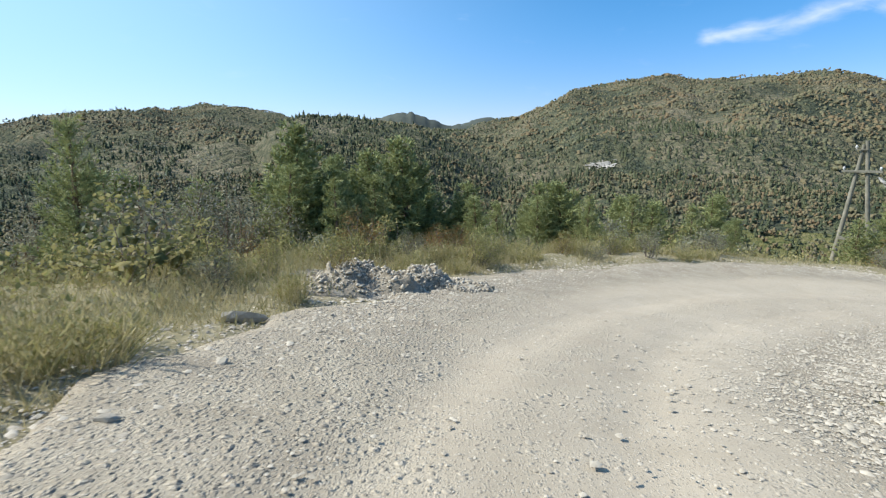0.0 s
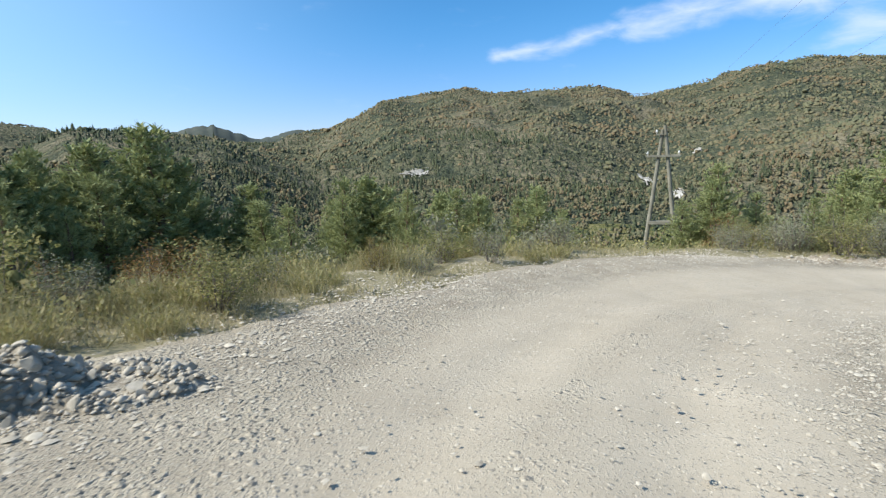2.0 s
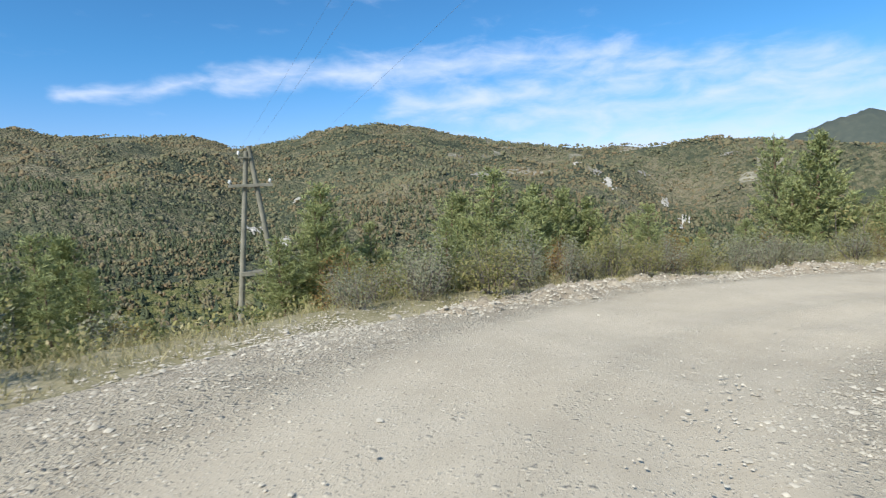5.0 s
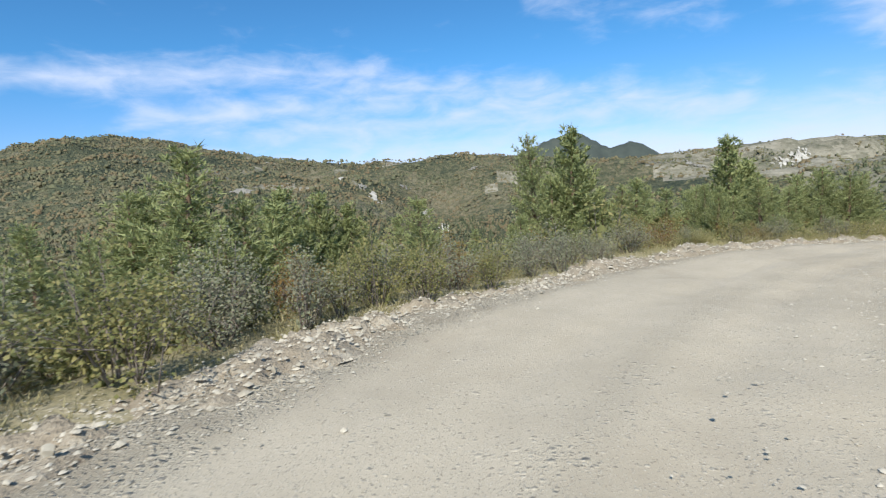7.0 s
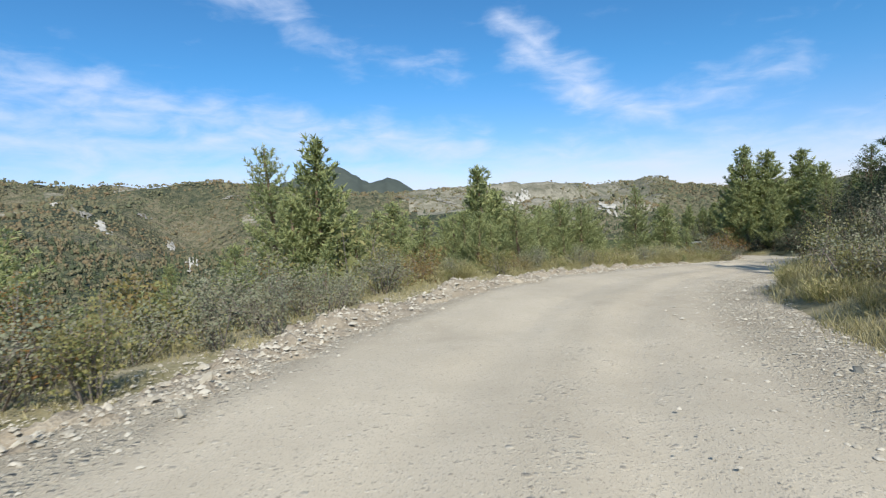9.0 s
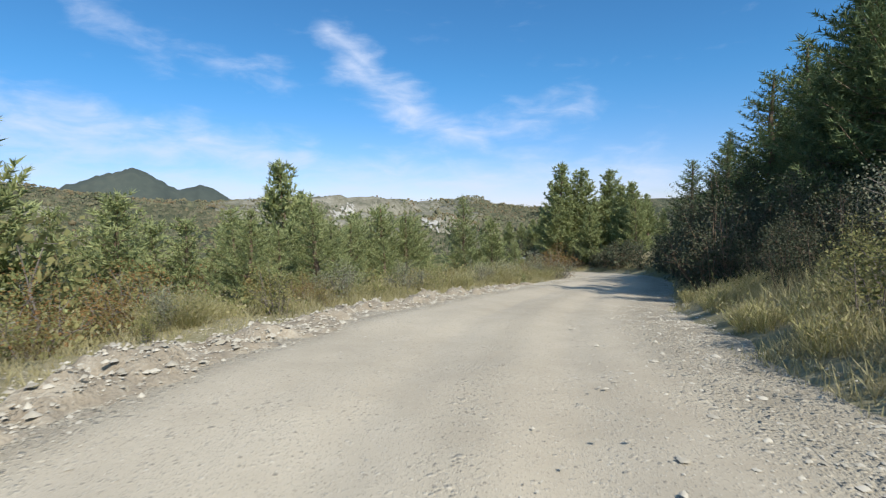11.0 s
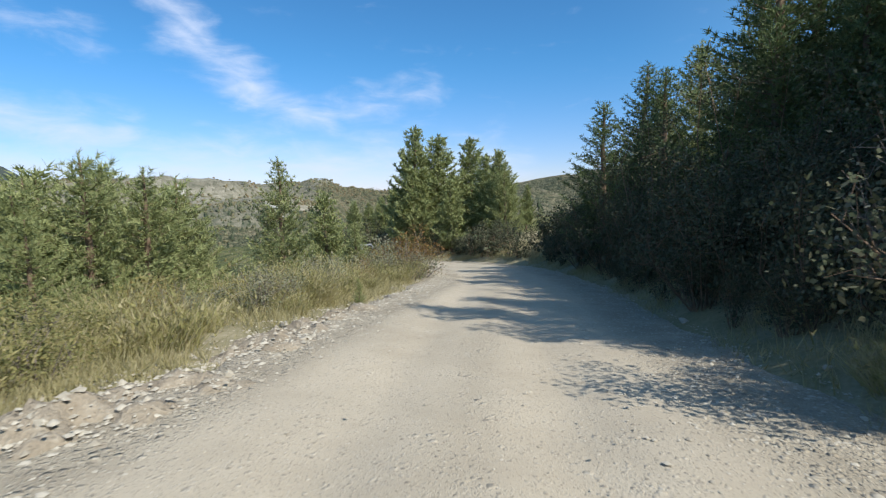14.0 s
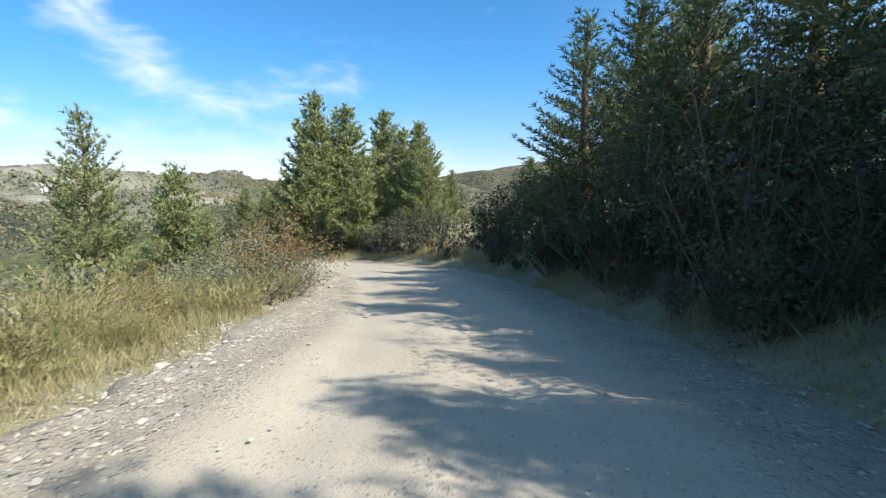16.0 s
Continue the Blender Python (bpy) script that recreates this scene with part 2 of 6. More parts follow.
    bp = nt.nodes.new("ShaderNodeBump")
    bp.inputs["Distance"].default_value = 0.03
    deep = nt.nodes.new("ShaderNodeMapRange")
    link(nt, *loose, deep, 0)
    deep.inputs[3].default_value, deep.inputs[4].default_value = 0.4, 0.9
    link(nt, deep, 0, bp, "Strength")
    link(nt, *height, bp, "Height")
    link(nt, bp, 0, bsdf, "Normal")
    return m


M_ROAD = gravel_surface()
M_GROUND = shader("dry_grass_soil", [(0.14, 0.125, 0.065), (0.21, 0.187, 0.10), (0.305, 0.265, 0.165), (0.40, 0.35, 0.25)], 0.9, 14, 0.95, 0.9, 0.06)
M_SLOPE = canopy("wooded_slope", [(0.055, 0.068, 0.048), (0.082, 0.094, 0.06), (0.115, 0.118, 0.07), (0.145, 0.128, 0.074), (0.185, 0.145, 0.082), (0.26, 0.225, 0.15)], 0.17, 0.0065, 4.5)
M_SCRUBLAND = canopy("bushy_slope", [(0.06, 0.075, 0.035), (0.095, 0.11, 0.045), (0.15, 0.15, 0.06), (0.21, 0.19, 0.085), (0.27, 0.235, 0.13)], 0.75, 0.02, 0.7)
M_DRY = canopy("dry_hill_meadow", [(0.12, 0.122, 0.086), (0.175, 0.165, 0.12), (0.23, 0.212, 0.158), (0.28, 0.255, 0.195), (0.36, 0.33, 0.262)], 0.13, 0.009, 1.2)
M_STONE = shader("pale_limestone", [(0.22, 0.192, 0.148), (0.36, 0.32, 0.252), (0.53, 0.48, 0.39)], 5, 40, 0.9, 0.5, 0.01, per="island", spread=0.6)
M_ROCKFACE = shader("bare_rock_face", [(0.17, 0.16, 0.135), (0.26, 0.245, 0.21), (0.38, 0.36, 0.32)], 0.07, 0.6, 0.95, 0.8, 2.0)
M_LANDSLIP = shader("white_landslip", [(0.30, 0.28, 0.24), (0.43, 0.405, 0.355), (0.59, 0.56, 0.50)], 0.09, 0.6, 0.95, 0.8, 2.0)
M_NEEDLE = shader("pine_needles", [(0.07, 0.09, 0.036), (0.155, 0.187, 0.075), (0.262, 0.295, 0.122), (0.38, 0.40, 0.18)], 0.9, 5, 0.6, 0, 0, per="island", leaf=0.24, spread=0.5)
# shaded copy of the pine needles: the bank's shade is in the colour
M_NEEDLE_SHADE = shader("shaded_pine_needles", [(0.035, 0.062, 0.03), (0.075, 0.115, 0.05), (0.13, 0.18, 0.078), (0.20, 0.24, 0.10)], 1.5, 9, 0.7, 0, 0, per="island", leaf=0.14, spread=0.7)
M_BARK = shader("pine_bark", [(0.10, 0.07, 0.05), (0.18, 0.125, 0.085), (0.25, 0.18, 0.13)], 5, 30, 0.95, 0.6, 0.02)
M_TWIG = shader("grey_twigs", [(0.12, 0.10, 0.085), (0.2, 0.17, 0.145), (0.28, 0.245, 0.21)], 5, 30, 0.95, 0.3, 0.01)
M_GREY = shader("grey_shrub_leaves", [(0.115, 0.138, 0.08), (0.19, 0.208, 0.128), (0.275, 0.283, 0.188), (0.25, 0.23, 0.155)], 1.3, 9, 0.8, 0, 0, per="island", leaf=0.25, spread=0.8)
M_OLIVE = shader("olive_shrub_leaves", [(0.095, 0.12, 0.045), (0.17, 0.185, 0.072), (0.26, 0.255, 0.10), (0.34, 0.305, 0.13)], 1.3, 9, 0.75, 0, 0, per="island", leaf=0.4, spread=0.8)
M_YELLOW = shader("yellow_leaves", [(0.13, 0.13, 0.045), (0.205, 0.19, 0.065), (0.285, 0.24, 0.085), (0.26, 0.185, 0.075)], 1.3, 9, 0.75, 0, 0, per="island", leaf=0.35, spread=0.8)
M_RUST = shader("rust_leaves", [(0.12, 0.09, 0.045), (0.21, 0.12, 0.05), (0.30, 0.165, 0.062), (0.21, 0.18, 0.062)], 1.3, 9, 0.8, 0, 0, per="island", leaf=0.3, spread=0.8)
M_STRAW = shader("dry_straw", [(0.17, 0.165, 0.065), (0.27, 0.25, 0.11), (0.38, 0.335, 0.175), (0.43, 0.385, 0.225)], 0.6, 6, 0.85, 0, 0, per="island", leaf=0.3, spread=0.7)
M_WOODS = shader("autumn_woods", [(0.055, 0.073, 0.054), (0.095, 0.112, 0.07), (0.145, 0.158, 0.092), (0.185, 0.182, 0.105), (0.205, 0.18, 0.105), (0.22, 0.16, 0.09), (0.22, 0.205, 0.125)], 0.009, 0.03, 0.9, 1.0, 1.2, per="island", leaf=0.15, spread=0.36, bias=0.15, clump=0.8)
M_POLE = shader("weathered_timber", [(0.13, 0.12, 0.09), (0.22, 0.21, 0.165), (0.30, 0.28, 0.225)], 2, 25, 0.9, 0.4, 0.01)


# ---- the lie of the land ----
# the road's line: x, y, z, fall to its left, width left and right of the line
ROAD = [(-9.0, -60.0, 7.6, 0.0, 4.0, 3.0), (-2.9, -21.0, 1.9, 0.03, 4.2, 3.0), (-0.00, -0.00, -1.42, 0.05, 2.9, 2.8), (0.52, 2.91, -1.92, 0.05, 3.1, 2.8), (1.54, 5.77, -2.48, 0.045, 3.6, 2.8), (3.25, 8.46, -2.98, 0.03, 3.9, 2.8), (5.45, 10.58, -3.38, 0.02, 4.3, 2.8), (8.85, 12.55, -3.82, 0.015, 4.4, 2.7), (12.45, 13.27, -4.22, 0.01, 4.4, 2.6)]
ROAD += [(16.86, 12.83, -4.72, 0.005, 4.1, 2.9), (20.87, 10.96, -5.06, 0, 4.1, 3.0), (26.5, 6.9, -5.55, 0, 4.2, 2.9), (29.92, 3.32, -5.80, 0, 4.1, 2.6), (33.69, -1.71, -6.33, 0, 3.7, 2.7), (38.14, -9.39, -7.19, 0.01, 3.1, 2.9)]
ROAD += [(43.3, -18.7, -8.15, 0.0, 2.6, 3.0), (49.2, -26.2, -9.0, 0.0, 2.4, 2.8), (56.0, -31.5, -9.82, 0.0, 2.4, 2.6), (64.6, -34.5, -10.7, 0.0, 2.6, 2.6), (77.9, -33.9, -12.3, 0.0, 2.8, 2.6), (102.0, -28.0, -15.0, 0.0, 3.0, 3.0), (145.0, -10.0, -21.0, 0.0, 3.0, 3.0)]


def spline(rows, step=0.4):
    """Points along a smooth line through the rows, about step metres apart."""
    p = np.array(rows, float)
    out = []
    for i in range(len(p) - 1):
        a, b, c, d = p[max(i - 1, 0)], p[i], p[i + 1], p[min(i + 2, len(p) - 1)]
        l = np.hypot(*(c - b)[:2])
        la, lc = max(np.hypot(*(b - a)[:2]), 1e-3), max(np.hypot(*(d - c)[:2]), 1e-3)
        m0 = (c - a) / (l + la) * l if i > 0 else c - b
        m1 = (d - b) / (l + lc) * l if i < len(p) - 2 else c - b
        for u in np.arange(0, 1, step / l):
            out.append((2 * u**3 - 3 * u**2 + 1) * b + (u**3 - 2 * u**2 + u) * m0 + (3 * u**2 - 2 * u**3) * c + (u**3 - u**2) * m1)
    return np.array(out)


LINE = spline(ROAD, 0.1)
along = np.concatenate([[0], np.cumsum(np.linalg.norm(np.diff(LINE[:, :2], axis=0), axis=1))])
LINE = np.stack([np.interp(np.arange(0, along[-1], 0.4), along, LINE[:, q]) for q in range(6)], 1)
TAN = np.gradient(LINE[:, :2], axis=0)
TAN /= np.linalg.norm(TAN, axis=1)[:, None]
LEFT = np.stack([-TAN[:, 1], TAN[:, 0]], 1)
# how strongly the bank rises on the right of the road, along it
RUN = np.concatenate([[0], np.cumsum(np.linalg.norm(np.diff(LINE[:, :2], axis=0), axis=1))])
k_bank = np.argmin(np.hypot(LINE[:, 0] - 20, LINE[:, 1] - 11.5))
BANK = 0.06 + 0.34 / (1 + np.exp(-(RUN - RUN[k_bank]) / 2.5))


BANK = BANK * np.interp(RUN, [RUN[k_bank] + 44, RUN[k_bank] + 58], [1.0, 0.35])


# how far the level ground reaches beyond the road's left edge
LEDGE = 2.2 + 6.5 / (1 + np.exp((RUN - RUN[np.argmin(np.hypot(LINE[:, 0] - 1.5, LINE[:, 1] - 5.8))]) / 1.3))


def value_noise(x, y, seed=0):
    """Smooth noise in -1..1 on arrays."""
    xi, yi = np.floor(x), np.floor(y)
    u, v = x - xi, y - yi
    u, v = u * u * (3 - 2 * u), v * v * (3 - 2 * v)

    def h(a, b):
        n = np.sin(a * 127.1 + b * 311.7 + seed * 74.7) * 43758.5453
        return 2 * (n - np.floor(n)) - 1
    return (h(xi, yi) * (1 - u) + h(xi + 1, yi) * u) * (1 - v) + (h(xi, yi + 1) * (1 - u) + h(xi + 1, yi + 1) * u) * v


def fbm(x, y, octaves=4, seed=0):
    t, a = 0, 1.0
    for i in range(octaves):
        t = t + a * value_noise(x * 2**i, y * 2**i, seed + i)
        a *= 0.5
    return t


def frame_of(x, y):
    """Signed distance to the left of the road's line, the road's height there, and its widths and bank."""
    x, y = np.atleast_1d(np.asarray(x, float)), np.atleast_1d(np.asarray(y, float))
    res = np.zeros((6, len(x)))
    for s in range(0, len(x), 4000):
        dx, dy = x[s:s + 4000, None] - LINE[None, :, 0], y[s:s + 4000, None] - LINE[None, :, 1]
        d = np.hypot(dx, dy)
        lat = dx * LEFT[None, :, 0] + dy * LEFT[None, :, 1]
        dm = d.min(1)
        w = np.exp(-(d - dm[:, None]) / (0.25 + 0.06 * dm[:, None]))
        w /= w.sum(1)[:, None]
        k = d.argmin(1)
        sign = np.sign(lat[np.arange(len(k)), k])
        res[0, s:s + 4000] = sign * dm
        res[1, s:s + 4000] = (w * (LINE[None, :, 2] + LINE[None, :, 3] * np.clip(lat, -5, 7))).sum(1)
        res[2, s:s + 4000] = w @ LINE[:, 4]
        res[3, s:s + 4000] = w @ LINE[:, 5]
        res[4, s:s + 4000] = w @ BANK
        res[5, s:s + 4000] = w @ LEDGE
    return res


def smooth01(v):
    v = np.clip(v, 0, 1)
    return v * v * (3 - 2 * v)


def near_height(x, y):
    lat, z, wl, wr, bank, ledge = frame_of(x, y)
    a = np.maximum(0, lat - wl)
    b = np.maximum(0, -lat - wr)
    fall = 0.05 * np.minimum(a, ledge) + 0.30 * np.maximum(0, a - ledge)
    fall = 55 * (1 - np.exp(-fall / 55))
    rise = bank * b * (0.5 + 0.5 * np.minimum(b, 4) / 4)
    cap = 2.0 + 17 * bank
    rise = cap * (1 - np.exp(-rise / cap))
    rise = rise - 0.22 * np.maximum(0, b - 30)
    off = np.clip(np.maximum(a / 1.0, b / 0.7), 0, 1)
    rough = 0.10 * fbm(x / 1.7, y / 1.7, 3, 5) + 0.5 * np.clip(np.maximum(a, b) / 20, 0, 1) * fbm(x / 9, y / 9, 3, 9)
    inner = smooth01(np.minimum(wl - lat, wr + lat) / 0.9)
    return z - fall + rise + off * rough - 0.10 + 0.17 * smooth01(b / 1.1) + 0.10 * smooth01(a / 0.8) - 0.45 * inner


EYE = np.array([20.0, 6.0, -3.2])
# the skyline: bearing, height in degrees, distance
SKY = [(-180, 7, 900), (-90, 4, 900), (-60, 2.0, 1500), (-48, 2.3, 1500), (-39, 3.3, 1500), (-35.4, 4.1, 1500), (-27, 4.4, 1500), (-25, 4.9, 1500), (-18, 4.1, 1400), (-12, 3.2, 1300), (-7, 2.6, 1300), (-3, 2.3, 1400), (0.2, 2.0, 1500),
       (3.4, 2.9, 1500), (6.9, 3.5, 1600), (9.6, 4.5, 1700), (12.1, 6.0, 1700), (16, 6.5, 1700), (20, 6.9, 1700), (22.3, 6.9, 1700), (23.5, 6.4, 1700), (29.3, 6.5, 1700), (34.6, 6.5, 1700), (38, 5.4, 1650),
       (40.2, 5.4, 1600), (43.9, 6.1, 1600), (47.4, 7.0, 1600), (52.1, 7.4, 1600), (55.4, 7.0, 1550), (56.9, 6.9, 1500)]
SKY += [(62.3, 5.6, 1400), (67, 4.7, 1300), (70.5, 4.2, 1250), (74.5, 3.9, 1150), (80.5, 3.6, 1050), (84.5, 3.7, 1000), (86.1, 3.9, 1000), (89.2, 3.5, 950), (92, 2.9, 900), (97, 2.0, 950), (103, 1.5, 1200), (108.5, 1.6, 1500),
        (115.5, 1.9, 1500), (120, 1.8, 1500), (125, 1.3, 1500), (130, 1.4, 1500), (131.7, 1.75, 1500), (134.1, 0.7, 1500), (138.5, 0.3, 1500), (146, 0.5, 1200), (153, 1.0, 1100), (168, 3, 900), (180, 7, 900)]
SKYA = np.array(SKY, float)
SKYA[:, 1] -= np.interp(SKYA[:, 0], [-60, -30, 0, 85, 100, 140], [1.0, 0.6, 0.3, 0.2, -0.2, -0.2])  # the woods stand on top


SPUR_R = 520.0


def polar_height(r, az):
    """Height of the valley and the mountains at distance r and bearing az (degrees) of the bend. r, az: 2D arrays, r along the second axis."""
    el = np.interp(az, SKYA[:, 0], SKYA[:, 1])
    rs = np.interp(az, SKYA[:, 0], SKYA[:, 2])
    r0 = 230.0
    u = np.clip((r - r0) / (rs - r0), 0, 1.6)
    valley = EYE[2] - 48 + 8 * fbm(r * np.sin(np.radians(az)) / 120, r * np.cos(np.radians(az)) / 120, 2, 3)
    top = EYE[2] + rs * np.tan(np.radians(el))
    prof = np.where(u < 1, u**0.85, 1 - 0.25 * (u - 1))
    x, y = r * np.sin(np.radians(az)), r * np.cos(np.radians(az))
    ridged = 1 - np.abs(fbm(x / 330, y / 330, 4, 21))
    z = valley + (top - valley) * prof + np.clip(u, 0, 1) * (1.15 - np.clip(u, 0, 1.15)) * 235 * (ridged - 0.75)
    z = z + np.clip(u * 3, 0, 1) * 5 * fbm(x / 60, y / 60, 3, 31)
    # a nearer spur with dark conifers
    spur = np.interp(az, [-30, -21, -17.5, -11.2, -5.6, -2.8, 0.5, 6, 11], [-3.5, 1.9, 3.4, 3.3, 2.6, 1.4, -0.1, -2.6, -6])
    crest = EYE[2] + SPUR_R * np.tan(np.radians(spur))
    w = np.where(r < SPUR_R, np.clip((r - 190) / (SPUR_R - 190), 0, 1), np.exp(-((r - SPUR_R) / 130)**2))
    on = smooth01((az + 30) / 9) * smooth01((14 - az) / 8)
    z = np.maximum(z, on * (valley + (crest - valley) * smooth01(w)) + (1 - on) * -400)
    ang = (z - EYE[2]) / r
    over = np.tan(np.radians(el[:, 0])) - ang.max(1)
    k = np.convolve(np.pad(over, 2, mode="edge"), np.ones(5) / 5, "valid")
    return z + k[:, None] * r * np.clip(u, 0, 1)


AZ = np.linspace(-180, 180, 721)
RF = np.concatenate([np.geomspace(60, 4500, 130)])
_rg, _ag = np.meshgrid(RF, AZ)
FAR = polar_height(_rg, _ag)


def height(x, y):
    """Ground height on arrays or single values."""
    x, y = np.atleast_1d(np.asarray(x, float)), np.atleast_1d(np.asarray(y, float))
    r = np.hypot(x - EYE[0], y - EYE[1])
    az = np.degrees(np.arctan2(x - EYE[0], y - EYE[1]))
    ia = np.clip((az + 180) * 2, 0, 719.999)
    ir = np.clip(np.interp(r, RF, np.arange(len(RF))), 0, len(RF) - 1.001)
    a0, r0 = ia.astype(int), ir.astype(int)
    fa, fr = ia - a0, ir - r0
    far = (FAR[a0, r0] * (1 - fr) + FAR[a0, r0 + 1] * fr) * (1 - fa) + (FAR[a0 + 1, r0] * (1 - fr) + FAR[a0 + 1, r0 + 1] * fr) * fa
    t = smooth01((r - 110) / 130)
    near = np.zeros_like(r)
    m = t < 1
    if m.any():
        near[m] = near_height(x[m], y[m])
    return near * (1 - t) + far * t


def h1(x, y):
    return float(height(x, y)[0])


def mesh_from(name, verts, faces, mat, smooth=False):
    """A mesh from arrays: verts n x 3, faces n x 3 or n x 4."""
    me = bpy.data.meshes.new(name)
    verts, faces = np.asarray(verts, np.float32), np.asarray(faces, np.int32)
    k = faces.shape[1]
    me.vertices.add(len(verts)); me.vertices.foreach_set("co", verts.ravel())
    me.loops.add(faces.size); me.loops.foreach_set("vertex_index", faces.ravel())
    me.polygons.add(len(faces))
    me.polygons.foreach_set("loop_start", np.arange(0, faces.size, k, dtype=np.int32))
    me.polygons.foreach_set("loop_total", np.full(len(faces), k, np.int32))
    if smooth:
        me.polygons.foreach_set("use_smooth", np.ones(len(faces), bool))
    me.update(calc_edges=True)
    for q in (mat if isinstance(mat, (list, tuple)) else [mat]):
        me.materials.append(q)
    return me


def grid_faces(nu, nv, wrap=False):
    i, j = np.meshgrid(np.arange(nu if wrap else nu - 1), np.arange(nv - 1), indexing="ij")
    i2 = (i + 1) % nu
    return np.stack([i * nv + j, i2 * nv + j, i2 * nv + j + 1, i * nv + j + 1], -1).reshape(-1, 4)


def build_ground():
    az = np.linspace(0, 2 * np.pi, 500, endpoint=False)
    r = np.concatenate([np.arange(0.3, 62, 0.75), np.geomspace(62, 4600, 96)])
    A, Rr = np.meshgrid(az, r, indexing="ij")
    x, y = EYE[0] + Rr * np.sin(A), EYE[1] + Rr * np.cos(A)
    z = height(x.ravel(), y.ravel())
    f = grid_faces(len(az), len(r), True)
    me = mesh_from("ground", np.stack([x.ravel(), y.ravel(), z], 1), f, [M_GROUND, M_SLOPE, M_DRY, M_SCRUBLAND], True)
    rid = np.tile(np.arange(len(r) - 1), len(az))
    aid = np.degrees(np.repeat(az, len(r) - 1))
    dry = smooth01((aid - 100) / 8) * smooth01((136 - aid) / 8) * smooth01((r[rid] - 400) / 250)
    dry = np.maximum(dry, 0.36 * smooth01((aid - 47) / 22) * smooth01((112 - aid) / 10) * smooth01((r[rid] - 500) / 300))
    xm, ym = EYE[0] + r[rid] * np.sin(np.radians(aid)), EYE[1] + r[rid] * np.cos(np.radians(aid))
    dry = dry + 0.3 * fbm(xm / 90, ym / 90, 3, 57) > 0.5
    me.polygons.foreach_set("material_index", np.where(r[rid] > 260, np.where(dry, 2, 1), np.where(r[rid] > 66, 3, 0)).astype(np.int32))
    me.update()
    return tagged(new("ground", me), "hillside ground with dry grass, soil and distant wooded slopes", "ground", kind="structure")


def build_road():
    keep = RUN < RUN[np.argmin(np.hypot(LINE[:, 0] - 74, LINE[:, 1] + 34.3))]
    n = keep.sum()
    cols = np.linspace(-1, 1, 41)
    P, loose = [], []
    ease = np.hanning(27) / np.hanning(27).sum()
    SIDE = np.stack([np.convolve(np.pad(LEFT[:, q], 13, mode="edge"), ease, "valid") for q in (0, 1)], 1)
    SIDE /= np.linalg.norm(SIDE, axis=1)[:, None]
    for i in range(n):
        wl, wr = LINE[i, 4], LINE[i, 5]
        edge = 0.45 * value_noise(np.array([RUN[i] / 1.3]), np.array([3.0]), 7)[0] + 0.25 * value_noise(np.array([RUN[i] / 0.5]), np.array([8.0]), 8)[0]
        edge2 = 0.6 + 0.6 * value_noise(np.array([RUN[i] / 1.1]), np.array([5.0]), 9)[0] + 0.3 * value_noise(np.array([RUN[i] / 0.4]), np.array([2.0]), 10)[0]
        off = np.where(cols < 0, cols * (wr + 0.5 + edge2), cols * (wl + 0.5 + edge))
        x, y = LINE[i, 0] + SIDE[i, 0] * off, LINE[i, 1] + SIDE[i, 1] * off
        z = LINE[i, 2] + LINE[i, 3] * np.clip(off, -5, 7)
        # tracks worn by wheels, loose stuff between them and at the margins
        z = z - 0.05 * np.exp(-((off - 1.0) / 0.35)**2) - 0.05 * np.exp(-((off + 0.7) / 0.35)**2)
        z = z + 0.022 * fbm(x / 0.8, y / 0.8, 3, 41) + 0.04 * fbm(x / 4, y / 4, 2, 43)
        z = z - 0.5 * np.clip((np.abs(cols) - 0.88) / 0.12, 0, 1)**2
        P.append(np.stack([x, y, z], 1))
        wide = np.interp(RUN[i] - RUN[k_bank], [-20, -8, 0, 30], [3.0, 2.6, 1.5, 1.6])
        edge_l, edge_r = smooth01((off - (wl - wide)) / (0.65 * wide)), smooth01((-off - (wr - 1.5)) / 1.2)
        loose.append(np.clip(np.maximum(edge_l, 0.85 * edge_r) + 0.30 * np.exp(-((off - 0.15) / 0.3)**2), 0, 1))
    P = np.concatenate(P)
    f = grid_faces(n, len(cols))
    me = mesh_from("road", P, f, M_ROAD, True)
    me.attributes.new("loose", "FLOAT", "POINT").data.foreach_set("value", np.concatenate(loose).astype(np.float32))
    return tagged(new("road", me), "dusty pale gravel road round a mountain bend", "road", kind="structure")


build_ground()
build_road()


